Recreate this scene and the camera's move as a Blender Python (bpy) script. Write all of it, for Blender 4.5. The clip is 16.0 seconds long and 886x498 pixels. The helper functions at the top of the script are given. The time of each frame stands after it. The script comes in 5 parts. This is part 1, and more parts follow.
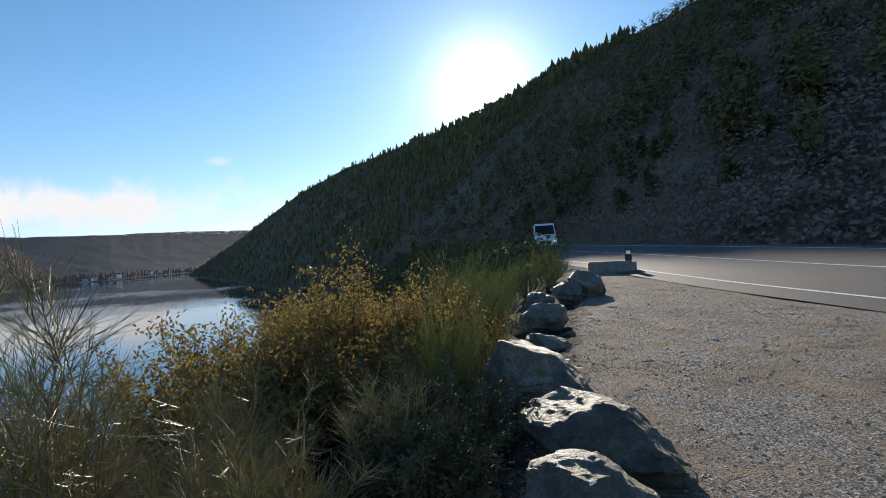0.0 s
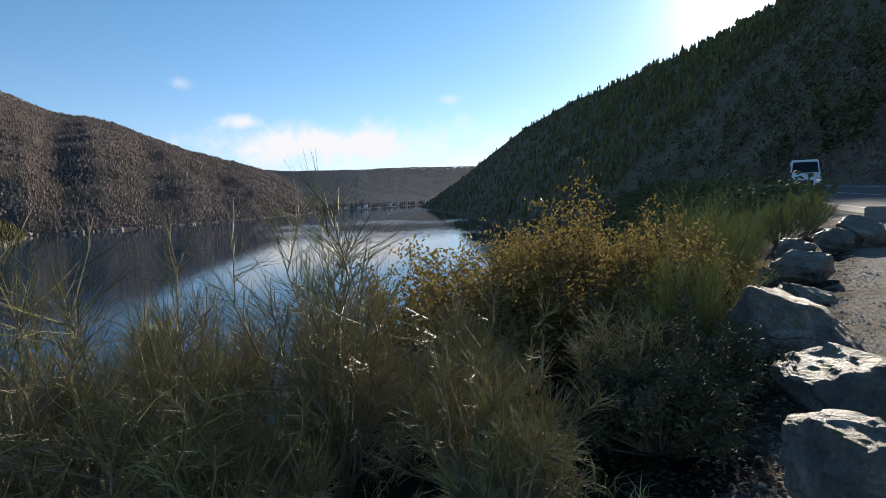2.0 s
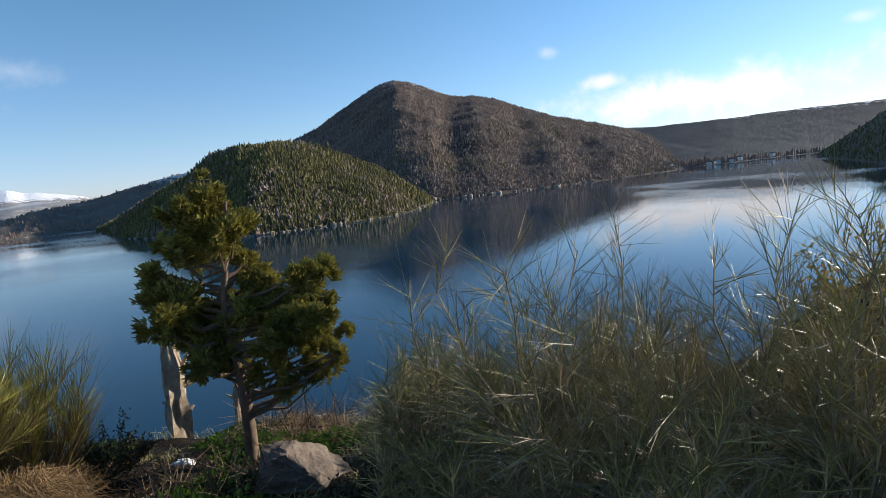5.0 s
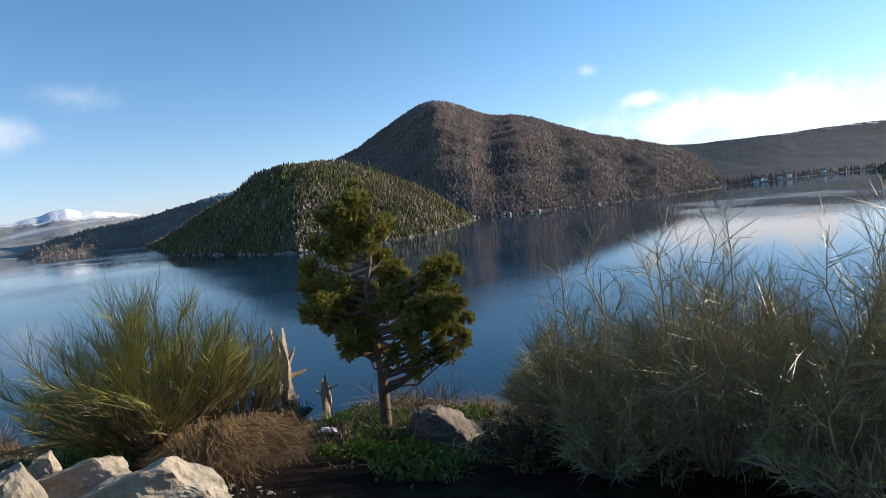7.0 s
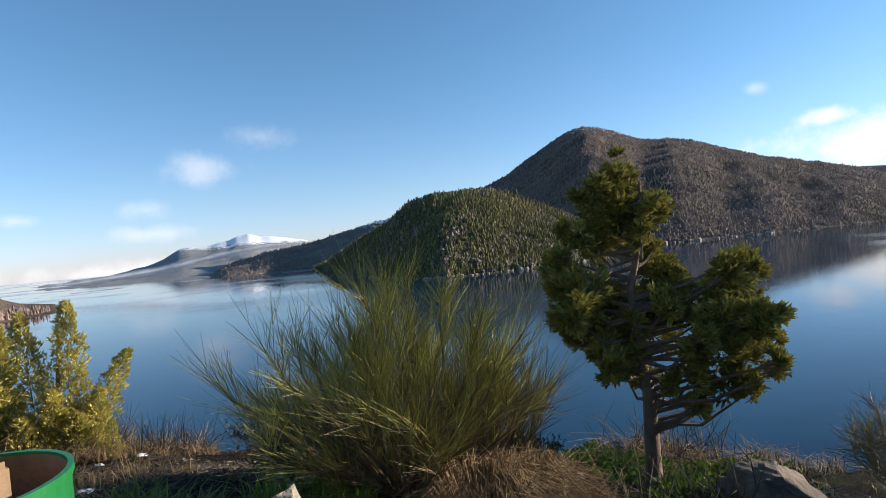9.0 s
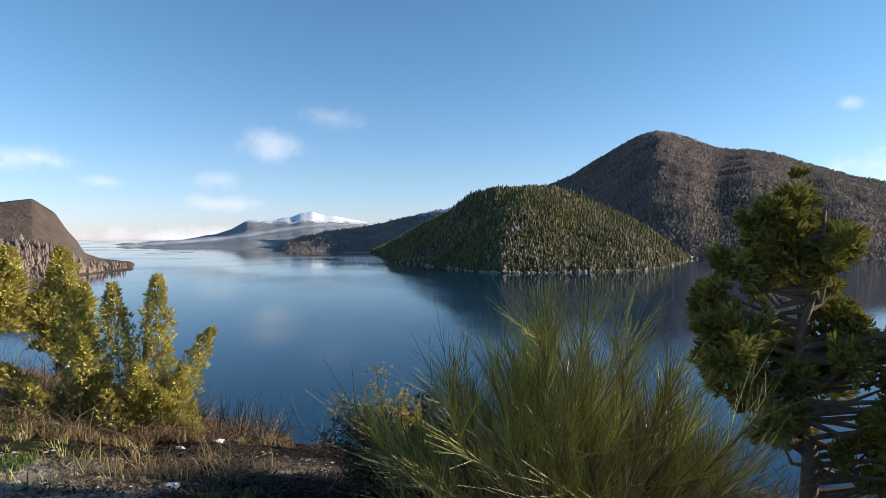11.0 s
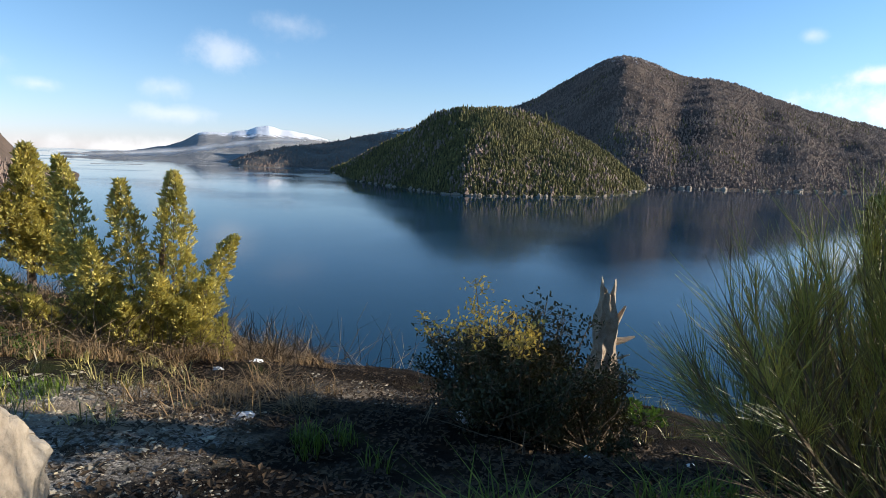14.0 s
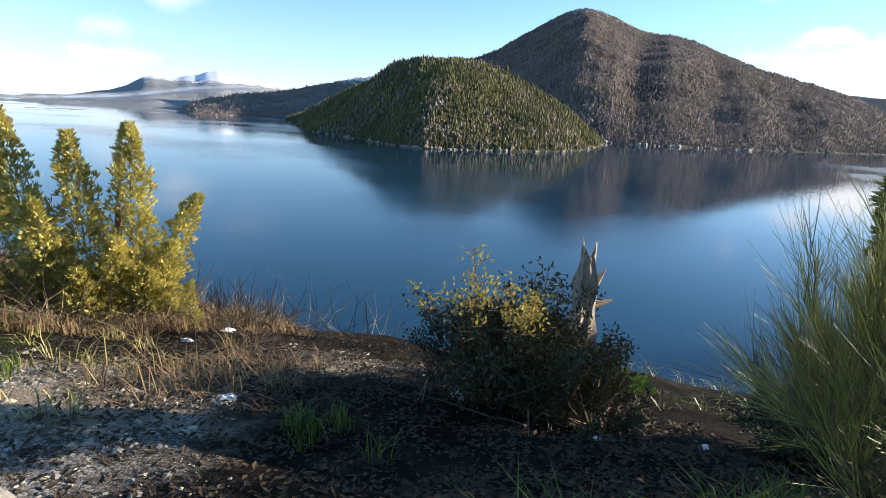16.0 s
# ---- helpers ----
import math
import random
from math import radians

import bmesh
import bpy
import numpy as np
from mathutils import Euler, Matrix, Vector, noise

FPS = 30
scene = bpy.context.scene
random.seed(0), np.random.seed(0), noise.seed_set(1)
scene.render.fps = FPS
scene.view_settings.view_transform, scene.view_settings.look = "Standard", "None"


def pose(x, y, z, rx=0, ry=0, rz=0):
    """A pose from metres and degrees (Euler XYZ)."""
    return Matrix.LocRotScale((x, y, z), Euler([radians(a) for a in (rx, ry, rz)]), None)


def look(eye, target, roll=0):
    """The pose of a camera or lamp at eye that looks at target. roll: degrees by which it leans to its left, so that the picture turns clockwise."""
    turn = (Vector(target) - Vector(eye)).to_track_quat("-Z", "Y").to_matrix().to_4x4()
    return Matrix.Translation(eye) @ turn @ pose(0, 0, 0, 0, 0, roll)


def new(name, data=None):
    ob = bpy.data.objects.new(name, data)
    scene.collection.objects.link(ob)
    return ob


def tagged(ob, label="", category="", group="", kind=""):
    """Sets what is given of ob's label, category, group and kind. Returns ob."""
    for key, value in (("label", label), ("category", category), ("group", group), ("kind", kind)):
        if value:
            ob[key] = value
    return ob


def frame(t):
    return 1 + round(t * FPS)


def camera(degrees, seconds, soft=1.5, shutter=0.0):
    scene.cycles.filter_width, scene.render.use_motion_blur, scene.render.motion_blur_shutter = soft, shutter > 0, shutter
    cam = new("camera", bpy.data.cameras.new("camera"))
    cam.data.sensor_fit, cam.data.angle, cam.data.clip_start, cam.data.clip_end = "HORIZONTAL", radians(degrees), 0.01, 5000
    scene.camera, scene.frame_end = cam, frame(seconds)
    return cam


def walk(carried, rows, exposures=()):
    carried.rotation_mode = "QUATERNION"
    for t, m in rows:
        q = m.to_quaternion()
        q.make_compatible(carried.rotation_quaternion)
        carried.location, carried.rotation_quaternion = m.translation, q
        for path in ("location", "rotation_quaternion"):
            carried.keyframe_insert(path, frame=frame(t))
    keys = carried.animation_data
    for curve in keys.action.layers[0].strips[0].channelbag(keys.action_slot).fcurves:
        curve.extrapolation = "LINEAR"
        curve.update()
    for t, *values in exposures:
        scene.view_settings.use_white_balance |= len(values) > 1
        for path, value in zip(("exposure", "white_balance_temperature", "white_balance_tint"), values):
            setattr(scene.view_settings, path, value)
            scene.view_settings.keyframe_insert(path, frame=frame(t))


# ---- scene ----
cam = camera(76.2, 16.0, soft=0.8)
# seconds, eye x y z, heading to the left of +y, tilt up, lean
PATH = [
    (0.0, -0.00, 0.00, 1.58, -6.32, -0.12, -3.31),
    (0.5, 0.05, 0.07, 1.56, -9.52, -0.42, -2.71),
    (1.0, -0.04, -0.07, 1.59, 0.57, -1.32, -2.21),
    (1.5, -0.11, -0.02, 1.55, 9.04, -2.89, -2.54),
    (2.0, -0.13, -0.05, 1.54, 15.97, -5.47, -2.05),
    (2.5, 0.04, -0.06, 1.68, 25.67, -6.80, -5.35),
    (3.0, 0.10, 0.03, 1.82, 31.68, -6.38, -4.08),
    (3.5, 0.07, 0.20, 1.84, 38.78, -6.30, -1.80),
    (4.0, -0.28, 0.22, 1.83, 46.66, -7.27, 0.48),
    (4.5, -0.77, 0.05, 1.82, 50.80, -8.33, -1.08),
    (4.7, -0.84, 0.0, 1.82, 50.52, -7.85, -4.36),
    (6.8, -0.29, -1.47, 1.84, 54.67, -4.72, -6.56),
    (7.0, -0.58, -1.51, 1.79, 55.40, -4.96, -5.61),
    (7.5, -1.28, -1.59, 1.64, 59.95, -1.40, -3.23),
    (8.0, -1.84, -1.62, 1.52, 66.17, -2.75, -2.98),
    (8.5, -2.21, -1.71, 1.47, 69.13, -2.34, -4.15),
    (9.0, -2.55, -1.84, 1.40, 69.73, -0.79, -5.15),
    (9.2, -2.69, -2.00, 1.43, 68.43, -1.15, -4.17),
    (11.3, -3.42, -2.38, 1.59, 76.17, -1.26, 0.05),
    (11.5, -3.50, -2.65, 1.55, 75.33, -1.05, -1.39),
    (12.0, -3.71, -2.78, 1.45, 76.29, -1.55, -4.26),
    (12.5, -3.85, -2.94, 1.44, 76.08, -4.92, -1.86),
    (13.0, -4.00, -3.13, 1.41, 72.46, -6.74, -0.98),
    (13.5, -4.27, -3.22, 1.36, 71.49, -7.38, -0.30),
    (14.0, -4.57, -3.29, 1.31, 71.32, -9.24, 2.02),
    (14.5, -4.75, -3.37, 1.32, 67.09, -12.80, -0.41),
    (15.0, -4.79, -3.44, 1.37, 62.70, -13.63, 0.92),
    (15.5, -4.90, -3.42, 1.40, 62.27, -15.13, 2.95),
    (16.0, -5.03, -3.45, 1.34, 66.85, -13.72, 3.29),
]


def view(x, y, z, heading, tilt, lean):
    return Matrix.Translation((x, y, z)) @ Matrix.Rotation(radians(heading), 4, "Z") @ Matrix.Rotation(
        radians(90 + tilt), 4, "X") @ Matrix.Rotation(radians(lean), 4, "Z")


walk(cam, [(r[0], view(*r[1:])) for r in PATH], exposures=[(0, 0.45), (3, 0.5), (7, 0.75), (13.5, 0.68), (14.5, 0.95), (15.2, 1.05), (16, 1.3)])

# ---- light ----
SUN_AZ, SUN_EL = 11.3, 15.6      # to the right of +y, above the horizon
world = bpy.data.worlds.new("sky")
scene.world = world
world.use_nodes = True


class Nodes:
    """Short hand for building a node tree."""

    def __init__(self, tree, keep=False):
        self.t = tree
        if not keep:
            tree.nodes.clear()

    def add(self, kind, **kw):
        n = self.t.nodes.new(kind)
        for k, v in kw.items():
            if k in ("operation", "blend_type", "data_type", "noise_dimensions", "feature", "sky_type", "interpolation_type", "vector_type"):
                setattr(n, k, v)
        return n

    def link(self, a, b):
        self.t.links.new(a, b)

    def put(self, sock, v):
        if hasattr(v, "is_linked"):
            self.link(v, sock)
        else:
            sock.default_value = v

    def math(self, op, a, b=0.0, c=0.0):
        n = self.add("ShaderNodeMath", operation=op)
        for s, v in zip(n.inputs, (a, b, c)):
            self.put(s, v)
        return n.outputs[0]

    def noise(self, vec, scale, detail=4, rough=0.55):
        n = self.add("ShaderNodeTexNoise")
        if vec is not None:
            self.link(vec, n.inputs["Vector"])
        n.inputs["Scale"].default_value, n.inputs["Detail"].default_value, n.inputs["Roughness"].default_value = scale, detail, rough
        return n.outputs["Fac"]

    def ramp(self, fac, stops):
        n = self.add("ShaderNodeValToRGB")
        self.link(fac, n.inputs[0])
        e = n.color_ramp.elements
        while len(e) < len(stops):
            e.new(0.5)
        for el, (p, col) in zip(e, stops):
            el.position, el.color = p, (*col, 1) if len(col) == 3 else col
        return n.outputs[0]

    def mix(self, fac, a, b, kind="MIX"):
        n = self.add("ShaderNodeMix", data_type="RGBA", blend_type=kind)
        self.put(n.inputs[0], fac)
        for s, v in ((n.inputs[6], a), (n.inputs[7], b)):
            self.put(s, (*v, 1) if isinstance(v, tuple) and len(v) == 3 else v)
        return n.outputs[2]

    def smooth(self, v, lo, hi):
        n = self.add("ShaderNodeMapRange", interpolation_type="SMOOTHSTEP")
        self.put(n.inputs[0], v)
        n.inputs[1].default_value, n.inputs[2].default_value = lo, hi
        return n.outputs[0]


def way(az, el):
    a, e = radians(az), radians(el)
    return Vector((-math.sin(a) * math.cos(e), math.cos(a) * math.cos(e), math.sin(e)))


def build_sky():
    n = Nodes(world.node_tree)
    sky = n.add("ShaderNodeTexSky", sky_type="NISHITA")
    sky.sun_disc, sky.sun_elevation, sky.sun_rotation = False, radians(SUN_EL), radians(SUN_AZ)
    sky.air_density, sky.dust_density, sky.ozone_density = 1.0, 0.1, 2.6
    co = n.add("ShaderNodeTexCoord").outputs["Generated"]
    # bright ring of the sky round the sun
    dot = n.add("ShaderNodeVectorMath", operation="DOT_PRODUCT")
    n.link(co, dot.inputs[0])
    dot.inputs[1].default_value = way(-SUN_AZ, SUN_EL)
    dot = n.math("MAXIMUM", dot.outputs["Value"], 0.0)
    aure = None
    for power, amount in ((1800.0, 30.0), (300.0, 6.0), (60.0, 1.2)):
        q = n.math("MULTIPLY", n.math("POWER", dot, power), amount)
        aure = q if aure is None else n.math("ADD", aure, q)
    height = n.add("ShaderNodeSeparateXYZ")
    n.link(co, height.inputs[0])
    clear = n.mix(1.0, sky.outputs[0], n.ramp(height.outputs[2], [(0.0, (0.82, 0.9, 1.5)), (0.1, (0.86, 0.96, 1.2)), (0.3, (0.76, 1.0, 1.13))]), "MULTIPLY")
    col = n.mix(1.0, clear, n.mix(1.0, (1.0, 0.96, 0.9), aure, "MULTIPLY"), "ADD")
    # clouds: a bank low over the far shore and a few loose puffs, with frayed edges
    xyz = n.add("ShaderNodeSeparateXYZ")
    n.link(co, xyz.inputs[0])
    fray = n.noise(co, 14.0, 7, 0.6)
    fray2 = n.noise(co, 45.0, 4, 0.6)
    rough = n.math("ADD", n.math("MULTIPLY", n.math("SUBTRACT", fray, 0.5), 1.9), n.math("MULTIPLY", n.math("SUBTRACT", fray2, 0.5), 0.5))
    total = None
    for az, el, wa, we, dens in CLOUDS:
        right, up = way(az - 90, 0), way(az, el + 90)
        parts = []
        for axis, size in ((right, wa), (up, we)):
            d = n.add("ShaderNodeVectorMath", operation="DOT_PRODUCT")
            n.link(co, d.inputs[0])
            d.inputs[1].default_value = axis
            parts.append(n.math("POWER", n.math("DIVIDE", d.outputs["Value"], math.sin(radians(size))), 2.0))
        f = n.add("ShaderNodeVectorMath", operation="DOT_PRODUCT")
        n.link(co, f.inputs[0])
        f.inputs[1].default_value = way(az, el)
        front = n.math("GREATER_THAN", f.outputs["Value"], 0.5)
        r = n.math("SQRT", n.math("ADD", parts[0], parts[1]))
        m = n.math("MULTIPLY", n.math("MULTIPLY", n.smooth(n.math("ADD", n.math("SUBTRACT", 1.0, r), rough), 0.0, 1.3), front), dens)
        total = m if total is None else n.math("MAXIMUM", total, m)
    col = n.mix(n.math("MINIMUM", total, 1.0), col, CLOUD_COLOUR)
    bg = n.add("ShaderNodeBackground")
    n.link(col, bg.inputs[0])
    bg.inputs[1].default_value = SKY
    out = n.add("ShaderNodeOutputWorld")
    n.link(bg.outputs[0], out.inputs[0])


SKY = 0.1
CLOUD_COLOUR = (6.8, 6.8, 7.0)
# heading, height, half width, half height in degrees, density
CLOUDS = [(24.5, 5.2, 18, 2.9, 1.9), (34.8, 7.4, 2.6, 1.0, 1.2), (92.3, 8.6, 4.6, 2.0, 0.45), (86.8, 11.5, 3.8, 1.8, 0.3), (97.1, 5.2, 2.4, 1.3, 0.4),
          (96.5, 3.0, 5.0, 1.0, 0.5), (111, 6.3, 4.8, 1.4, 0.7), (106.5, 4.7, 2.8, 0.9, 0.55), (7.6, 7.9, 1.0, 0.5, 0.9), (40, 10.8, 1.3, 0.8, 0.45), (100, -0.2, 10, 1.3, 0.9), (15, 9.3, 1.4, 0.6, 0.5)]
build_sky()
sun_data = bpy.data.lights.new("sun", "SUN")
sun_data.energy, sun_data.angle, sun_data.color = 5.0, radians(0.6), (1.0, 0.9, 0.76)
sun = new("sun", sun_data)
sun.matrix_world = look(way(-SUN_AZ, SUN_EL) * 100, (0, 0, 0))

# ---- materials ----


def material(name, stops, scale=4.0, rough=0.85, bump=0.3, bump_scale=None, fine=None, metal=0.0, spec=0.4, thick=0.02, vary=0.0, island=0.0, translucent=0.0):
    """A surface with colour stops over noise at two scales, and relief."""
    m = bpy.data.materials.new(name)
    m.use_nodes = True
    n = Nodes(m.node_tree)
    co = n.add("ShaderNodeTexCoord").outputs["Object"]
    big, small = n.noise(co, scale, 6), n.noise(co, fine or scale * 9, 5, 0.65)
    fac = n.math("ADD", n.math("MULTIPLY", big, 0.6), n.math("MULTIPLY", small, 0.4))
    col = n.ramp(fac, stops)
    if vary:
        r = n.add("ShaderNodeObjectInfo").outputs["Random"]
        col = n.mix(1.0, col, n.ramp(r, [(0, (1 - vary,) * 3), (1, (1 + vary,) * 3)]), "MULTIPLY")
    if island:
        r = n.add("ShaderNodeNewGeometry").outputs["Random Per Island"]
        col = n.mix(1.0, col, n.ramp(r, [(0, (1 - island,) * 3), (1, (1 + island, 1 + island * 0.85, 1 + island * 0.4))]), "MULTIPLY")
    p = n.add("ShaderNodeBsdfPrincipled")
    n.link(col, p.inputs["Base Color"])
    p.inputs["Metallic"].default_value = metal
    p.inputs["Specular IOR Level"].default_value = spec
    n.link(n.math("ADD", rough - 0.12, n.math("MULTIPLY", small, 0.24)), p.inputs["Roughness"])
    if bump:
        b = n.add("ShaderNodeBump")
        b.inputs["Strength"].default_value, b.inputs["Distance"].default_value = bump, thick
        n.link(n.math("ADD", n.noise(co, bump_scale or scale * 5, 8, 0.7), n.math("MULTIPLY", small, 0.5)), b.inputs["Height"])
        n.link(b.outputs[0], p.inputs["Normal"])
    shade = p.outputs[0]
    if translucent:
        tr = n.add("ShaderNodeBsdfTranslucent")
        n.link(col, tr.inputs[0])
        ms = n.add("ShaderNodeMixShader")
        ms.inputs[0].default_value = translucent
        n.link(shade, ms.inputs[1])
        n.link(tr.outputs[0], ms.inputs[2])
        shade = ms.outputs[0]
    out = n.add("ShaderNodeOutputMaterial")
    n.link(shade, out.inputs[0])
    return m


ROCK = material("granite", [(0.32, (0.045, 0.042, 0.036)), (0.47, (0.13, 0.12, 0.1)), (0.58, (0.24, 0.225, 0.19)), (0.7, (0.42, 0.4, 0.35))], 3.5, 0.6, 1.0, 7.0, thick=0.06, vary=0.2)
# Brown stone, its colour taken darker for a boulder that stands in shade.
BROWNROCK_SHADED = material("shaded_brown_stone", [(0.3, (0.06, 0.045, 0.035)), (0.5, (0.13, 0.1, 0.078)), (0.72, (0.24, 0.19, 0.15))], 3.0, 0.85, 0.7, 9.0, thick=0.03)
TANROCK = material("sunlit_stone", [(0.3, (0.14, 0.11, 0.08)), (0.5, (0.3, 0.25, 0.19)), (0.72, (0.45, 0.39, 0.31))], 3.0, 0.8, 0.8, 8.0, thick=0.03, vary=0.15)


def moss_on(m):
    """Moss and lichen in patches over a stone material."""
    n = Nodes(m.node_tree, keep=True)
    p = next(q for q in n.t.nodes if q.type == "BSDF_PRINCIPLED")
    co = n.add("ShaderNodeTexCoord").outputs["Object"]
    up = n.add("ShaderNodeSeparateXYZ")
    n.link(n.add("ShaderNodeNewGeometry").outputs["Normal"], up.inputs[0])
    f = n.smooth(n.math("ADD", n.math("MULTIPLY", up.outputs[2], 0.22), n.noise(co, 5.0, 7, 0.7)), 0.66, 0.78)
    old = p.inputs["Base Color"].links[0].from_socket
    n.link(n.mix(n.math("MULTIPLY", f, 0.8), old, n.ramp(n.noise(co, 30.0, 4), [(0.3, (0.07, 0.065, 0.02)), (0.7, (0.2, 0.17, 0.06))])), p.inputs["Base Color"])


moss_on(ROCK)
ASPHALT = material("asphalt", [(0.3, (0.04, 0.04, 0.042)), (0.7, (0.075, 0.072, 0.07))], 0.7, 0.8, 0.25, 60.0, fine=40.0, thick=0.008)
PAINT = material("road_paint", [(0.3, (0.5, 0.5, 0.48)), (0.6, (0.75, 0.75, 0.72))], 3.0, 0.7, 0.1)
BARK = material("bark", [(0.3, (0.09, 0.06, 0.045)), (0.7, (0.24, 0.17, 0.12))], 12.0, 0.9, 0.8, 40.0)
DEADWOOD = material("weathered_wood", [(0.3, (0.16, 0.11, 0.075)), (0.5, (0.36, 0.28, 0.2)), (0.7, (0.52, 0.43, 0.33))], 9.0, 0.85, 0.9, 30.0)
PALETWIG = material("grey_twig", [(0.3, (0.15, 0.115, 0.075)), (0.7, (0.38, 0.31, 0.22))], 8.0, 0.6, 0.0, island=0.4)
# Dry wood, its colour darkened further for the shade low inside the bushes.
TWIG = material("dry_shaded_twig", [(0.3, (0.07, 0.05, 0.033)), (0.7, (0.19, 0.145, 0.095))], 8.0, 0.85, 0.0, island=0.35)
STRAW = material("dry_grass", [(0.3, (0.12, 0.078, 0.042)), (0.7, (0.28, 0.19, 0.1))], 8.0, 0.8, 0.0, island=0.35)
BROOM = material("broom_green", [(0.3, (0.15, 0.165, 0.035)), (0.7, (0.42, 0.4, 0.12))], 3.0, 0.45, 0.0, island=0.6, spec=0.5)
BROOM_GREY = material("broom_grey_green", [(0.3, (0.13, 0.13, 0.045)), (0.7, (0.4, 0.35, 0.15))], 3.0, 0.4, 0.0, island=0.65, spec=0.3)
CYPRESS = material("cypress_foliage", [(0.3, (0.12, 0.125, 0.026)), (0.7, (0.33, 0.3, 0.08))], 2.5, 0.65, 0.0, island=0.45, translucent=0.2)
# Yellow-green foliage raised to gold in its colour, for the low sun on it.
CYPRESS_SUNLIT = material("sunlit_cypress_foliage", [(0.3, (0.34, 0.33, 0.085)), (0.7, (0.68, 0.6, 0.23))], 2.5, 0.65, 0.0, island=0.4, translucent=0.25)
LEAF_GOLD = material("autumn_leaf", [(0.3, (0.15, 0.125, 0.04)), (0.7, (0.34, 0.25, 0.085))], 4.0, 0.45, 0.0, island=0.55, translucent=0.45)
# Litter browns halved, to keep the painted shade of the bank dark.
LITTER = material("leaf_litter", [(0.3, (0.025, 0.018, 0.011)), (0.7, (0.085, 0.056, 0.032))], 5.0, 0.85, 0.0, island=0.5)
# Gold of the low sun, put into the colour of the top leaves.
LEAF_SUNLIT = material("sunlit_gold_leaf", [(0.3, (0.34, 0.26, 0.05)), (0.7, (0.6, 0.46, 0.13))], 4.0, 0.5, 0.0, island=0.4, translucent=0.35)
HERB = material("green_herb", [(0.3, (0.03, 0.07, 0.012)), (0.7, (0.1, 0.17, 0.03))], 4.0, 0.55, 0.0, island=0.4, translucent=0.3)
CONCRETE = material("concrete", [(0.3, (0.13, 0.125, 0.115)), (0.7, (0.26, 0.25, 0.23))], 5.0, 0.85, 0.3)
DARK = material("dark_metal", [(0.3, (0.02, 0.02, 0.022)), (0.7, (0.05, 0.05, 0.05))], 5.0, 0.5, 0.0)
GREEN_PAINT = material("green_paint", [(0.3, (0.012, 0.14, 0.035)), (0.7, (0.02, 0.2, 0.055))], 3.0, 0.4, 0.12, 6.0)
RUST = material("rusty_inside", [(0.3, (0.16, 0.08, 0.04)), (0.7, (0.34, 0.22, 0.13))], 6.0, 0.8, 0.3)
WHITE_PAINT = material("white_car_paint", [(0.3, (0.62, 0.62, 0.6)), (0.7, (0.8, 0.8, 0.78))], 2.0, 0.3, 0.0)
TYRE = material("tyre_rubber", [(0.3, (0.015, 0.015, 0.015)), (0.7, (0.03, 0.03, 0.03))], 8.0, 0.8, 0.0)
GLASS = material("dark_glass", [(0.3, (0.02, 0.025, 0.03)), (0.7, (0.035, 0.04, 0.045))], 1.0, 0.15, 0.0, spec=0.8)
CHROME = material("headlight_glass", [(0.3, (0.6, 0.6, 0.6)), (0.7, (0.8, 0.8, 0.8))], 2.0, 0.2, 0.0, metal=0.7)
RUBBISH = material("white_plastic", [(0.3, (0.5, 0.5, 0.5)), (0.7, (0.75, 0.75, 0.75))], 9.0, 0.6, 0.2)
CARD = material("cardboard", [(0.3, (0.24, 0.15, 0.08)), (0.7, (0.4, 0.27, 0.16))], 6.0, 0.85, 0.1)
PALEWOOD = material("pale_post", [(0.3, (0.35, 0.3, 0.24)), (0.7, (0.55, 0.5, 0.42))], 6.0, 0.85, 0.2)
# Dark brush; also carries painted shade by the boulders and under the gold top.
LEAF_DARK_SHADED = material("dark_shaded_leaf", [(0.3, (0.03, 0.035, 0.012)), (0.7, (0.08, 0.075, 0.03))], 4.0, 0.6, 0.0, island=0.4)
GRASS = material("fresh_grass", [(0.3, (0.07, 0.12, 0.015)), (0.7, (0.17, 0.24, 0.035))], 4.0, 0.6, 0.0, island=0.4, translucent=0.25)
FOREST = material("conifer_forest", [(0.3, (0.05, 0.056, 0.022)), (0.7, (0.18, 0.158, 0.055))], 0.02, 0.9, 0.0, fine=0.15, island=0.35)
FOREST_BARE = material("leafless_forest", [(0.3, (0.15, 0.112, 0.095)), (0.7, (0.26, 0.195, 0.165))], 0.02, 0.9, 0.0, fine=0.15, island=0.18)


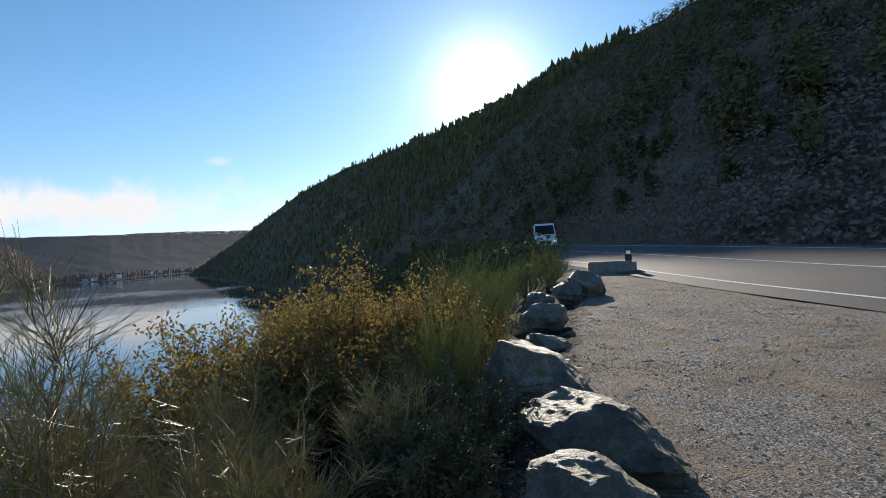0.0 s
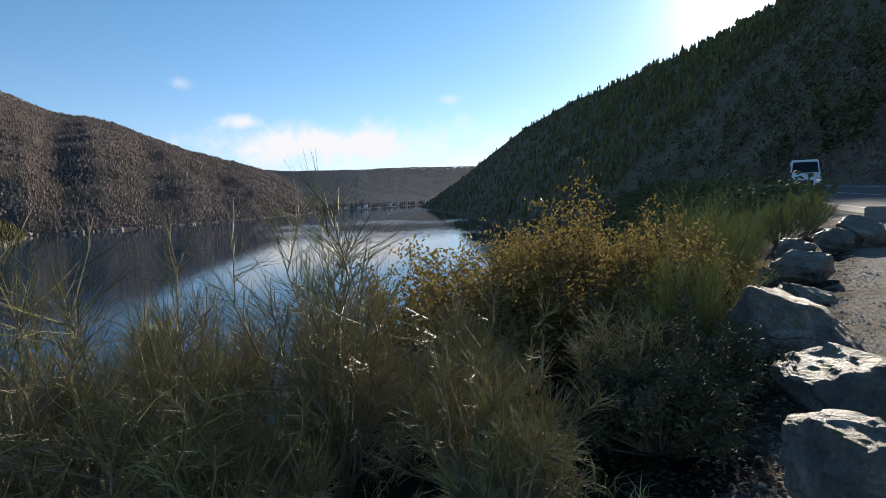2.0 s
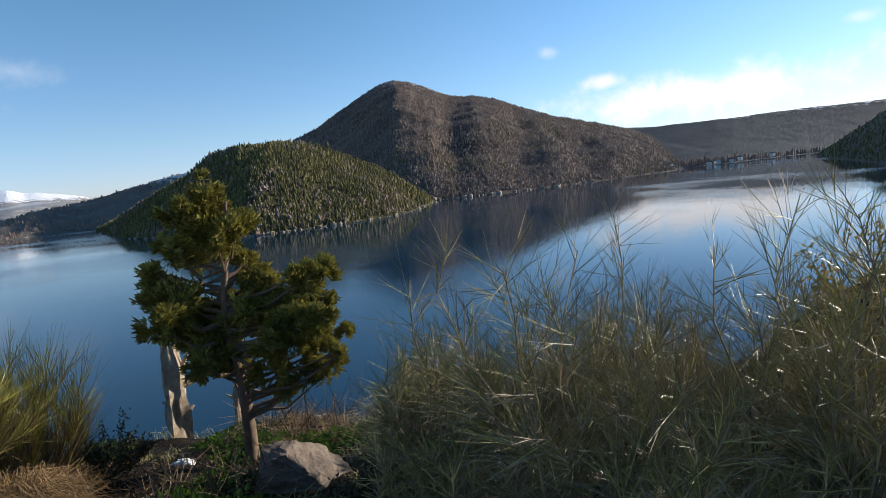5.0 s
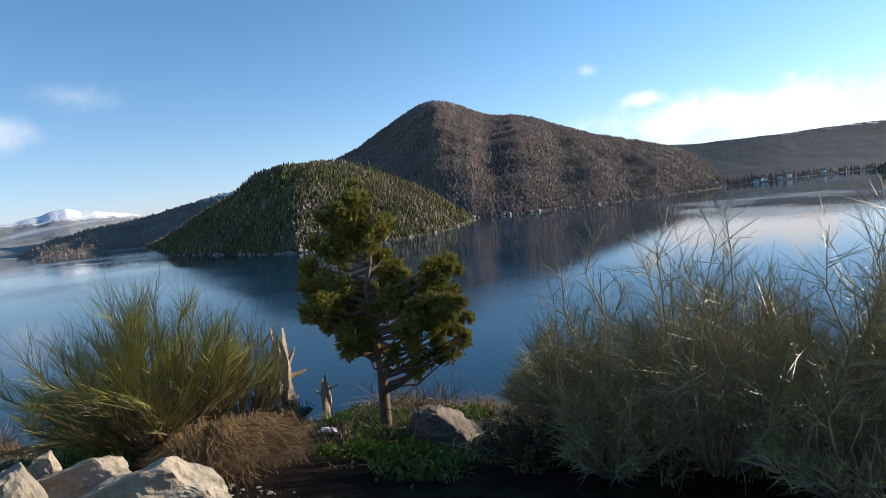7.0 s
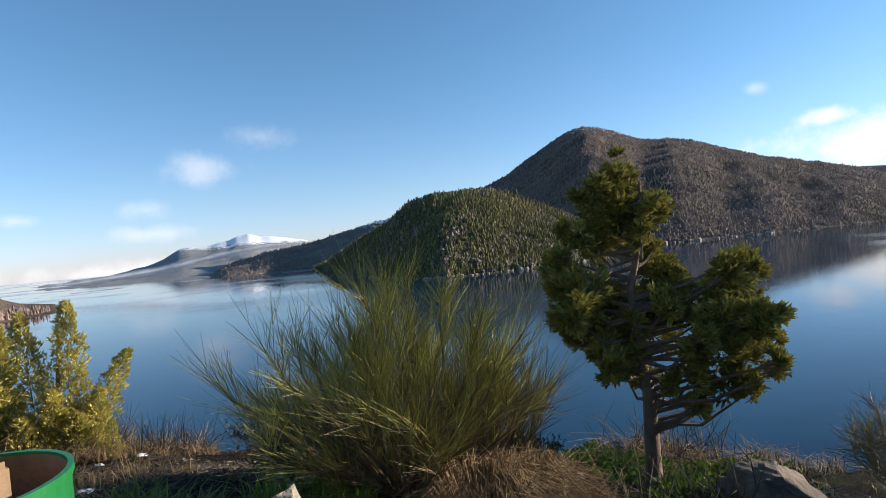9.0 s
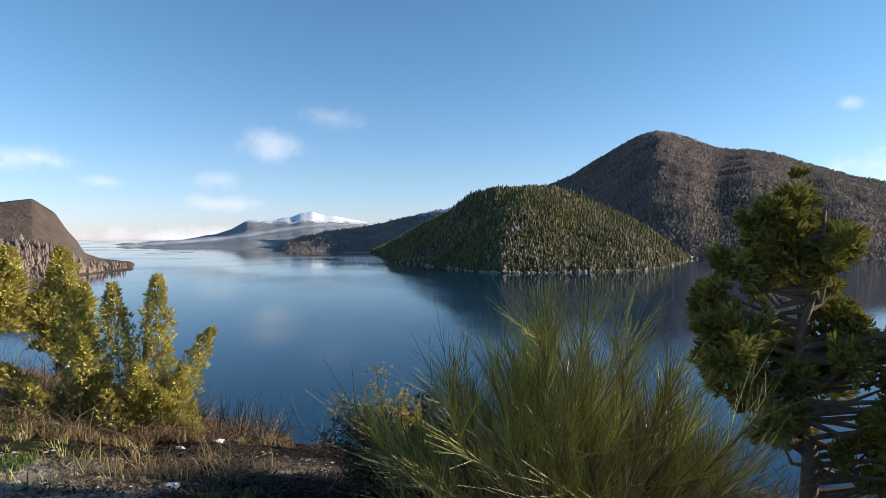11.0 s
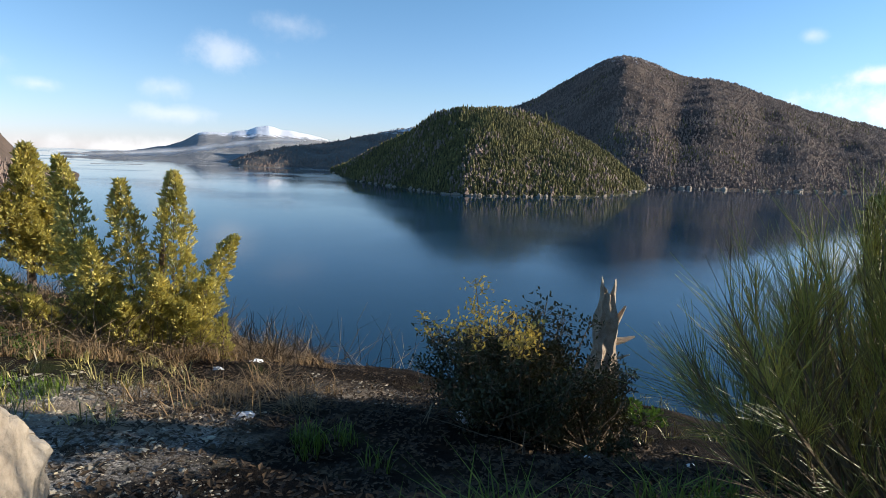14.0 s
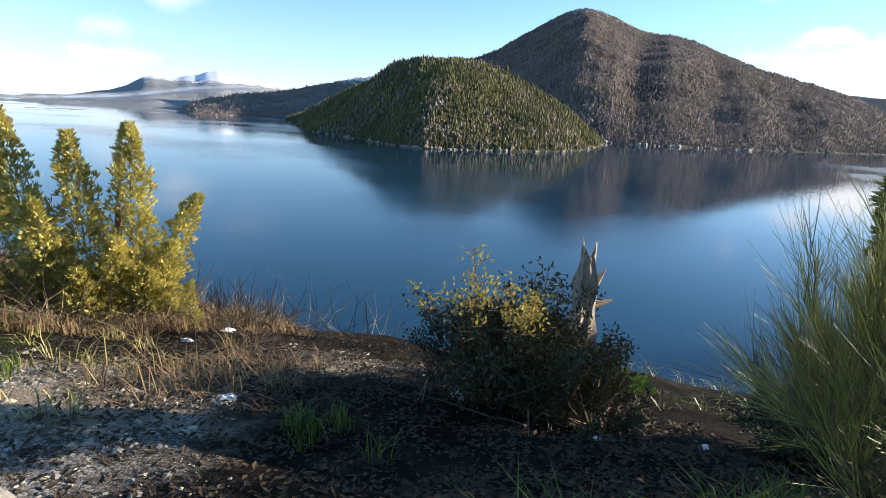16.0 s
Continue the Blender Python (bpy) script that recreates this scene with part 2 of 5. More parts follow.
def slope_material(name, low, mid, rock, scale, bare, snow=None):
    """Wooded slope: mottled ground colours, bare rock where steep, snow above a height."""
    m = bpy.data.materials.new(name)
    m.use_nodes = True
    n = Nodes(m.node_tree)
    co = n.add("ShaderNodeTexCoord").outputs["Object"]
    big, small = n.noise(co, scale, 6, 0.6), n.noise(co, scale * 14, 5, 0.7)
    col = n.ramp(n.math("ADD", n.math("MULTIPLY", big, 0.5), n.math("MULTIPLY", small, 0.5)), [(0.35, low), (0.65, mid)])
    col = n.mix(n.smooth(n.noise(co, scale * 4, 6, 0.7), bare, bare + 0.1), col, rock)
    if snow:
        z = n.add("ShaderNodeSeparateXYZ")
        n.link(co, z.inputs[0])
        h = n.math("ADD", z.outputs[2], n.math("MULTIPLY", n.math("SUBTRACT", n.noise(co, scale * 7, 6, 0.7), 0.5), snow * 1.7))
        col = n.mix(n.smooth(h, snow, snow * 1.25), col, (0.8, 0.82, 0.86))
    p = n.add("ShaderNodeBsdfPrincipled")
    n.link(col, p.inputs["Base Color"])
    p.inputs["Roughness"].default_value, p.inputs["Specular IOR Level"].default_value = 0.95, 0.1
    b = n.add("ShaderNodeBump")
    b.inputs["Strength"].default_value, b.inputs["Distance"].default_value = 0.45, 0.1 / scale
    n.link(n.noise(co, scale * 18, 6, 0.7), b.inputs["Height"])
    n.link(b.outputs[0], p.inputs["Normal"])
    n.link(p.outputs[0], n.add("ShaderNodeOutputMaterial").inputs[0])
    return m


def water_material():
    m = bpy.data.materials.new("lake_water")
    m.use_nodes = True
    n = Nodes(m.node_tree)
    co = n.add("ShaderNodeTexCoord").outputs["Object"]
    p = n.add("ShaderNodeBsdfPrincipled")
    p.inputs["Base Color"].default_value = (0.005, 0.03, 0.06, 1)
    p.inputs["IOR"].default_value = 1.33
    calm = n.smooth(n.noise(co, 0.006, 4, 0.6), 0.45, 0.62)
    n.link(n.math("ADD", 0.03, n.math("MULTIPLY", calm, 0.11)), p.inputs["Roughness"])
    b = n.add("ShaderNodeBump")
    b.inputs["Strength"].default_value, b.inputs["Distance"].default_value = 0.11, 0.1
    n.link(n.math("ADD", n.noise(co, 0.9, 4, 0.6), n.math("MULTIPLY", n.noise(co, 0.12, 3, 0.5), 1.5)), b.inputs["Height"])
    n.link(b.outputs[0], p.inputs["Normal"])
    n.link(p.outputs[0], n.add("ShaderNodeOutputMaterial").inputs[0])
    return m


def ground_material():
    """Gravel on the lay-by, earth with litter of plants on the bank, its colour darkened for shade."""
    m = bpy.data.materials.new("gravel_and_shaded_earth")
    m.use_nodes = True
    n = Nodes(m.node_tree)
    co = n.add("ShaderNodeTexCoord").outputs["Object"]
    bank = n.add("ShaderNodeAttribute")
    bank.attribute_name = "bank"
    v = n.add("ShaderNodeTexVoronoi")
    n.link(co, v.inputs["Vector"])
    v.inputs["Scale"].default_value = 60.0
    stones = n.ramp(v.outputs["Color"], [(0.15, (0.07, 0.064, 0.058)), (0.55, (0.27, 0.245, 0.215)), (0.95, (0.6, 0.55, 0.48))])
    dirt = n.ramp(n.noise(co, 1.3, 8, 0.65), [(0.35, (0.15, 0.116, 0.083)), (0.65, (0.38, 0.295, 0.21))])
    gravel = n.mix(n.smooth(n.noise(co, 0.8, 8, 0.75), 0.42, 0.62), stones, dirt)
    # earth kept near black so that its colour carries the bank's shade
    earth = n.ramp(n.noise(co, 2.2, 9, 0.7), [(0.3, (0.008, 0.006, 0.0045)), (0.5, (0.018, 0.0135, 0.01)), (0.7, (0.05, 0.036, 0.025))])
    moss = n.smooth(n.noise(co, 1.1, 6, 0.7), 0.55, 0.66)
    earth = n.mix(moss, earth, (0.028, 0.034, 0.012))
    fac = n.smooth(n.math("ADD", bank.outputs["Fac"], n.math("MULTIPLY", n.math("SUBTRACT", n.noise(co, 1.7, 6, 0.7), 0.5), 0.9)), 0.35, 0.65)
    p = n.add("ShaderNodeBsdfPrincipled")
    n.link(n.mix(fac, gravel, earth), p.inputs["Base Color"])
    p.inputs["Roughness"].default_value, p.inputs["Specular IOR Level"].default_value = 0.95, 0.06
    b = n.add("ShaderNodeBump")
    b.inputs["Strength"].default_value, b.inputs["Distance"].default_value = 0.9, 0.03
    n.link(n.math("ADD", n.math("MULTIPLY", v.outputs["Distance"], -0.5), n.math("MULTIPLY", n.noise(co, 7.0, 10, 0.8), 1.6)), b.inputs["Height"])
    n.link(b.outputs[0], p.inputs["Normal"])
    n.link(p.outputs[0], n.add("ShaderNodeOutputMaterial").inputs[0])
    return m


# ---- helpers of this scene ----
LAKE = -28.0
EDGE = np.array([(-400, -380), (-24, -22), (-8, -7), (-6, -4.3), (-5.2, -3.0), (-4.4, -2.0), (-3.8, -1.2), (-3.0, -0.3), (-1.2, 1.6), (0.6, 2.7), (2.2, 6), (3.6, 10), (6, 16), (8.2, 24), (11, 50), (12.5, 85), (10, 120), (13, 170), (60, 600), (200, 2000), (400, 4500)], float)
ROAD = np.array([(9, -60), (11.5, -20), (13.1, 5), (13.9, 16), (15.2, 30), (16.4, 50), (17.5, 80), (15, 122), (18, 175)], float)


def off_line(x, y, line):
    """Signed distance to the left of a line of points, and how far along it."""
    x, y = np.asarray(x, float), np.asarray(y, float)
    best, sign, along = np.full(x.shape, 1e9), np.ones(x.shape), np.zeros(x.shape)
    run = 0.0
    for (ax, ay), (bx, by) in zip(line[:-1], line[1:]):
        dx, dy = bx - ax, by - ay
        ll = math.hypot(dx, dy)
        t = np.clip(((x - ax) * dx + (y - ay) * dy) / ll ** 2, 0, 1)
        d = np.hypot(x - ax - t * dx, y - ay - t * dy)
        s = np.sign(dx * (y - ay) - dy * (x - ax))
        new_best = d < best - 1e-9
        best, sign, along = np.where(new_best, d, best), np.where(new_best, s, sign), np.where(new_best, run + t * ll, along)
        run += ll
    return best * np.where(sign == 0, 1, sign), along


def wobble(x, y, size, seed=0.0):
    """Cheap smooth noise, about -1 to 1."""
    x, y = np.asarray(x) / size, np.asarray(y) / size
    v = 0
    for k, (a, b, c) in enumerate(((1.0, 0.37, 0.3), (-0.62, 1.1, 1.7), (1.9, -1.3, 2.9), (2.3, 2.9, 4.1), (-4.7, 3.1, 0.7), (5.3, 6.1, 5.5))):
        v = v + np.sin(a * x * 2.1 + b * y * 2.1 + c + seed * (k + 1)) * (0.42 / (1 + 0.55 * k))
    return v


def ground_z(x, y):
    """Height of the ground: level lay-by, a bench below the boulders, then the bank down under the lake."""
    s, _ = off_line(x, y, EDGE)
    s = np.asarray(s)
    d = np.maximum(s - 0.2, 0)
    z = -0.27 * np.minimum(d, 6.3) - 0.62 * np.maximum(d - 6.3, 0)
    z = z + 0.03 * wobble(x, y, 1.4) + np.minimum(d, 3) * 0.03 * wobble(x, y, 0.8, 2)
    z = np.where(s < 0, 0.02 * wobble(x, y, 1.6), z)
    # the lay-by rises a little with the road
    z = z + 0.66 * np.clip((np.asarray(y) - 15) / 70, 0, 1) * np.clip(1 - np.maximum(s, 0) / 6, 0, 1)
    z = z + 0.36 * np.exp(-((np.asarray(x) + 5.95) ** 2 + (np.asarray(y) + 1.1) ** 2) / 1.2)
    return np.maximum(z, -48.0)


def gz(x, y):
    return float(ground_z(np.array([x]), np.array([y]))[0])


def mesh_object(name, verts, faces, mat, smooth=False):
    me = bpy.data.meshes.new(name)
    me.from_pydata([tuple(v) for v in verts], [], [tuple(f) for f in faces])
    me.materials.append(mat)
    if smooth:
        me.polygons.foreach_set("use_smooth", [True] * len(me.polygons))
    me.update()
    return new(name, me)


def part(name, bm, mat, parent, label=""):
    me = bpy.data.meshes.new(name)
    bm.to_mesh(me)
    bm.free()
    me.materials.append(mat)
    ob = new(name, me)
    ob.parent = parent
    return tagged(ob, label) if label else ob


def child(ob, parent, label=""):
    ob.parent = parent
    return tagged(ob, label) if label else ob


def thing(name, x, y, z, label, category, group="", turn=0.0, kind=""):
    ob = new(name)
    ob.matrix_basis = pose(x, y, z, 0, 0, turn)
    return tagged(ob, label, category, group, kind)


def grid_mesh(name, xs, ys, zs, mat, close=False, smooth=True):
    """A sheet from 2D arrays."""
    r, c = xs.shape
    verts = np.stack([xs.ravel(), ys.ravel(), zs.ravel()], 1)
    faces = []
    for i in range(r - 1):
        for j in range(c if close else c - 1):
            k = (j + 1) % c
            faces.append((i * c + j, i * c + k, (i + 1) * c + k, (i + 1) * c + j))
    return mesh_object(name, verts.tolist(), faces, mat, smooth)


class Soup:
    """Gathers many small pieces into one mesh."""

    def __init__(self):
        self.v, self.f, self.n = [], [], 0

    def add(self, verts, faces):
        self.v.extend(verts)
        self.f.extend(tuple(i + self.n for i in f) for f in faces)
        self.n += len(verts)

    def stem(self, pts, r0, r1, sides=3):
        pts = [Vector(p) for p in pts]
        ring = []
        for i, p in enumerate(pts):
            d = (pts[min(i + 1, len(pts) - 1)] - pts[max(i - 1, 0)]).normalized()
            a = d.orthogonal().normalized()
            b = d.cross(a)
            r = r0 + (r1 - r0) * i / (len(pts) - 1)
            ring.extend(tuple(p + a * (r * math.cos(q * math.tau / sides)) + b * (r * math.sin(q * math.tau / sides))) for q in range(sides))
        faces = [(i * sides + q, i * sides + (q + 1) % sides, (i + 1) * sides + (q + 1) % sides, (i + 1) * sides + q) for i in range(len(pts) - 1) for q in range(sides)]
        faces.append(tuple(range((len(pts) - 1) * sides, len(pts) * sides)))
        self.add(ring, faces)

    def leaf(self, p, d, side, length, width):
        """A small pointed blade, folded along its middle."""
        p, d, side = Vector(p), Vector(d), Vector(side)
        n = d.cross(side)
        q = p + d * (length * 0.5)
        self.add([tuple(p), tuple(q + side * width * 0.5 + n * width * 0.15), tuple(p + d * length), tuple(q - side * width * 0.5 + n * width * 0.15)], [(0, 1, 2), (0, 2, 3)])

    def object(self, name, mat, smooth=False):
        return mesh_object(name, self.v, self.f, mat, smooth)


def rand_dir(rng, up=0.0):
    while True:
        v = Vector((rng.uniform(-1, 1), rng.uniform(-1, 1), rng.uniform(-1, 1)))
        if 0.05 < v.length < 1:
            v.normalize()
            v.z += up
            return v.normalized()


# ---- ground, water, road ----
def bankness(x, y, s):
    """1 on bare earth, 0 on gravel; a tongue of gravel, widened as a sunlit patch, runs down beside the stone blocks.
    """
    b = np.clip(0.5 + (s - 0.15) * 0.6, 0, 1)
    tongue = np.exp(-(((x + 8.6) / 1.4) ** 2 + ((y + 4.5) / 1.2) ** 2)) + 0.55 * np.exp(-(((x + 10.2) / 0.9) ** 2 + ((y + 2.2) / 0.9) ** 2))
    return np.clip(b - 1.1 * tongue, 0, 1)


def build_ground():
    rad = np.concatenate([np.arange(0.3, 16, 0.22), np.geomspace(16, 4600, 70)])
    ang = np.linspace(0, math.tau, 260, endpoint=False)
    R, A = np.meshgrid(rad, ang, indexing="ij")
    xs, ys = R * np.cos(A) - 3.0, R * np.sin(A)
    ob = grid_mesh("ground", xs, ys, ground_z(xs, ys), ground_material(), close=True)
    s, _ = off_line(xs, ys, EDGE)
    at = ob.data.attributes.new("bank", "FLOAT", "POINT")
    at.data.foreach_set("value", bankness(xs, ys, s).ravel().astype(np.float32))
    # the middle of the sheet
    tagged(ob, "grey gravel lay-by and brown earth bank above the lake", "ground", kind="structure")


build_ground()
lake = mesh_object("water", [(-4400, -2500, LAKE), (2500, -2500, LAKE), (2500, 4400, LAKE), (-4400, 4400, LAKE)], [(0, 1, 2, 3)], water_material())
tagged(lake, "calm deep blue lake water mirroring hills and sky", "lake", kind="structure")


def resample(line, step):
    out = []
    pts = [Vector((*p, 0)) for p in line]
    for i in range(len(pts) - 1):
        p0, p1, p2, p3 = pts[max(i - 1, 0)], pts[i], pts[i + 1], pts[min(i + 2, len(pts) - 1)]
        k = max(2, int((p2 - p1).length / step))
        for j in range(k):
            t = j / k
            out.append(0.5 * ((2 * p1) + (p2 - p0) * t + (2 * p0 - 5 * p1 + 4 * p2 - p3) * t * t + (3 * p1 - p0 - 3 * p2 + p3) * t ** 3))
    return out + [pts[-1]]


def road_height(off, y):
    return 0.03 + 0.07 * (off + 4.6) + max(0.0, min(1.0, (y - 15) / 70)) * 0.7


def strip(name, line, offs, mat, lift, label, category):
    """A band along the road between two offsets to its right."""
    pts = resample(line, 1.5)
    rows = []
    for i, p in enumerate(pts):
        d = (pts[min(i + 1, len(pts) - 1)] - pts[max(i - 1, 0)]).normalized()
        n = Vector((d.y, -d.x, 0))
        rows.append([(*(p + n * o).xy, road_height(o, p.y) + lift) for o in offs])
    a = np.array(rows)
    ob = grid_mesh(name, a[:, :, 0], a[:, :, 1], a[:, :, 2], mat)
    return tagged(ob, label, category, kind="structure")


road = strip("road", ROAD, [-4.7, -4.6, -2, 0, 2, 4.6, 4.7], ASPHALT, 0.0, "grey two-lane asphalt road along the hillside", "road")
for o, nm in ((-3.7, "edge_line"), (0.0, "centre_line"), (3.7, "edge_line")):
    line = strip(nm, ROAD, [o - 0.06, o + 0.06], PAINT, 0.006, "worn white painted road line", "road line")


# ---- hills ----
def hill(name, headings, crest, shore, back, mat, label, rough, rows=40, top_dist=None, seed=1.0, base=LAKE - 2, power=1.0, jag=0.1, shift=2.15, spurs=()):
    """A hill seen from the lay-by: crest heights (degrees) and shore distances along a row of headings (degrees left of +y)."""
    order = np.argsort(headings)
    headings, crest, shore = [list(np.array(a, float)[order]) for a in (headings, crest, shore)]
    headings = [h + shift for h in headings]
    top_dist = list(np.array(top_dist, float)[order]) if top_dist else None
    az = np.linspace(headings[0], headings[-1], max(60, int(abs(headings[-1] - headings[0]) * 5)))
    el = np.interp(az, headings, crest)
    rb = np.interp(az, headings, shore)
    rt = np.interp(az, headings, top_dist) if top_dist else rb + back
    if isinstance(base, list):
        base = np.interp(az, headings, list(np.array(base, float)[order]))
    el = el + jag * wobble(az, az * 0, 2.6, seed)
    top = 1.6 + rt * np.tan(np.radians(el))
    u = np.concatenate([np.linspace(0, 1, rows), [1.12, 1.4]])
    U, AZ = np.meshgrid(u, az, indexing="ij")
    uu = np.minimum(U, 1)
    rr = rb + (rt - rb) * U
    x, y = -np.sin(np.radians(AZ)) * rr, np.cos(np.radians(AZ)) * rr
    fade = np.sin(np.clip(uu, 0, 1) * math.pi) ** 0.7
    h = top - base
    z = base + h * (uu ** power) + (wobble(x, y, 210.0, seed) * 0.9 + wobble(x, y, 80.0, seed * 2) * 0.4 + wobble(x, y, 26.0, seed * 3) * 0.13 + wobble(x, y, 9.0, seed * 3) * 0.06) * rough * fade
    for head, foot, wide, high in spurs:
        z = z + high * np.exp(-((AZ - foot - (head - foot) * uu) / wide) ** 2) * np.sin(uu * math.pi) ** 0.8
    z = np.where(U > 1, base + h * (1 - (U - 1) * 2.2), z)
    ob = grid_mesh(name, x, y, z, mat)
    tagged(ob, label, "hill", kind="structure")
    return ob, (x[:rows], y[:rows], z[:rows])


def forest(name, grids, count, size, mat, label, seed, keep=None, thin=0.3, bushy=0):
    """Many small conifers on a hill, as one mass."""
    rng = random.Random(seed)
    soup = Soup()
    x, y, z = grids
    r, c = x.shape
    for _ in range(count):
        i, j = rng.randrange(r - 1), rng.randrange(c - 1)
        a, b = rng.random(), rng.random()
        px = (x[i, j] * (1 - a) + x[i + 1, j] * a) * (1 - b) + (x[i, j + 1] * (1 - a) + x[i + 1, j + 1] * a) * b
        py = (y[i, j] * (1 - a) + y[i + 1, j] * a) * (1 - b) + (y[i, j + 1] * (1 - a) + y[i + 1, j + 1] * a) * b
        pz = (z[i, j] * (1 - a) + z[i + 1, j] * a) * (1 - b) + (z[i, j + 1] * (1 - a) + z[i + 1, j + 1] * a) * b
        if pz < LAKE + 1.0 or (keep and not keep(px, py, pz, rng)):
            continue
        h = size * (0.3 + 0.85 * rng.random() ** 1.3) * (1.4 if rng.random() < 0.07 else 1.0)
        w = h * rng.uniform(thin * 0.7, thin * 1.3)
        if bushy:
            for _ in range(bushy):
                d = rand_dir(rng)
                u = rng.random()
                at = Vector((px + d.x * w * 0.55 * (1.1 - u) ** 0.6, py + d.y * w * 0.55 * (1.1 - u) ** 0.6, pz + h * (0.05 + 0.9 * u)))
                e = rand_dir(rng, 0.2)
                soup.leaf(at, e, e.orthogonal().normalized(), size * rng.uniform(0.1, 0.2), size * 0.1)
            continue
        t0, k = rng.uniform(0, 6.28), 5
        lx, ly = rng.uniform(-0.06, 0.06) * h, rng.uniform(-0.06, 0.06) * h
        v, f = [], []
        for lo, hi, ww in ((-0.12, 0.72, 1.0), (0.4, 1.0, 0.8)):
            o = len(v)
            for q in range(k):
                ang, rr = t0 + q * math.tau / k + lo, w * ww * rng.uniform(0.7, 1.2) * 0.5
                v.append((px + rr * math.cos(ang), py + rr * math.sin(ang), pz + h * (lo + rng.uniform(0, 0.12))))
            v.append((px + lx, py + ly, pz + h * hi))
            f.extend((o + q, o + (q + 1) % k, o + k) for q in range(k))
        soup.add(v, f)
    ob = soup.object(name, mat)
    return tagged(ob, label, "forest", kind="stuff")


def shore_rocks(name, grids, count, size, seed, label):
    """Pale broken rocks along the waterline."""
    rng = random.Random(seed)
    s = Soup()
    x, y, z = grids
    r, c = x.shape
    for _ in range(count):
        j = rng.randrange(c - 1)
        i = int(np.argmax(z[:, j] > LAKE + 0.2))
        i = max(i, 1)
        t = (LAKE + 0.2 - z[i - 1, j]) / max(z[i, j] - z[i - 1, j], 0.01) + rng.uniform(-0.02, 0.12) * rng.random()
        b = rng.random()
        px = (x[i - 1, j] + (x[i, j] - x[i - 1, j]) * t) * (1 - b) + (x[i - 1, j + 1] + (x[i, j + 1] - x[i - 1, j + 1]) * t) * b
        py = (y[i - 1, j] + (y[i, j] - y[i - 1, j]) * t) * (1 - b) + (y[i - 1, j + 1] + (y[i, j + 1] - y[i - 1, j + 1]) * t) * b
        w = size * (0.4 + 1.4 * rng.random() ** 3)
        t0 = rng.uniform(0, 6.28)
        v = [(px + w * math.cos(t0 + k * 1.257) * rng.uniform(0.6, 1.2), py + w * math.sin(t0 + k * 1.257) * rng.uniform(0.6, 1.2), LAKE - 0.3 + hh) for hh in (0, w * rng.uniform(0.4, 1.0)) for k in range(5)]
        v.append((px, py, LAKE + w * rng.uniform(0.7, 1.5)))
        s.add(v, [(k, (k + 1) % 5, 5 + (k + 1) % 5, 5 + k) for k in range(5)] + [(5 + k, 5 + (k + 1) % 5, 10) for k in range(5)])
    return tagged(s.object(name, TANROCK), label, "rocks", kind="stuff")


M_WOODED = slope_material("wooded_slope", (0.03, 0.035, 0.015), (0.085, 0.075, 0.04), (0.2, 0.17, 0.13), 0.012, 0.66)
M_BARE = slope_material("leafless_slope", (0.06, 0.047, 0.038), (0.15, 0.112, 0.09), (0.26, 0.215, 0.18), 0.008, 0.7, snow=285.0)
# Blue of distance haze is mixed into the wooded base colour.
M_FAR_HAZE = slope_material("far_slope_haze_blue", (0.016, 0.029, 0.045), (0.03, 0.045, 0.06), (0.04, 0.055, 0.068), 0.006, 0.75, snow=150.0)
M_SNOW = slope_material("snowy_range", (0.19, 0.195, 0.2), (0.33, 0.32, 0.31), (0.42, 0.41, 0.4), 0.004, 0.6, snow=58.0)
M_RIDGE = slope_material("cliffy_ridge", (0.1, 0.095, 0.085), (0.2, 0.175, 0.15), (0.36, 0.32, 0.27), 0.01, 0.58, snow=62.0)
M_NEAR = slope_material("rocky_road_cutting", (0.09, 0.068, 0.045), (0.22, 0.165, 0.11), (0.33, 0.28, 0.21), 0.05, 0.63)

# the headland across the water: a spur runs from its top down to the shore, its far flank in shade
head, g_head = hill("headland", [50, 51.5, 53.7, 56, 58.5, 61, 63.5, 65, 67, 70, 72.5, 74, 75, 78, 81, 84, 85], [-3.5, -2.6, -1.0, 0.7, 2.2, 3.4, 4.3, 4.7, 4.8, 4.6, 4.4, 3.5, 2.6, 1.0, -0.7, -2.0, -2.4],
                    [660, 620, 560, 510, 490, 473, 462, 456, 452, 445, 460, 480, 497, 555, 630, 960, 1000], 170, M_WOODED, "dark wooded headland rising from the lake", 6.0, seed=1.3, shift=0.0, spurs=[(65.5, 70.0, 3.6, 16.0), (58.0, 59.0, 3.0, 7.0)], rows=60)
forest("conifer_trees", g_head, 25000, 4.0, FOREST, "dark green conifers covering the headland", 11, thin=0.5, keep=lambda x, y, z, r: wobble(x, y, 22.0, 4.0) > r.uniform(-1.3, 0.2))
forest("tall_conifers", g_head, 2400, 6.8, FOREST, "taller dark conifers standing out of the headland wood", 21, thin=0.42, keep=lambda x, y, z, r: wobble(x, y, 40.0, 2.0) > r.uniform(-0.6, 0.8))
forest("leafless_trees", g_head, 10000, 3.8, FOREST_BARE, "brown leafless trees among the headland conifers", 20, thin=0.85, keep=lambda x, y, z, r: wobble(x, y, 60.0, 1.0) + 0.006 * (z - LAKE) > r.uniform(0.0, 0.9))
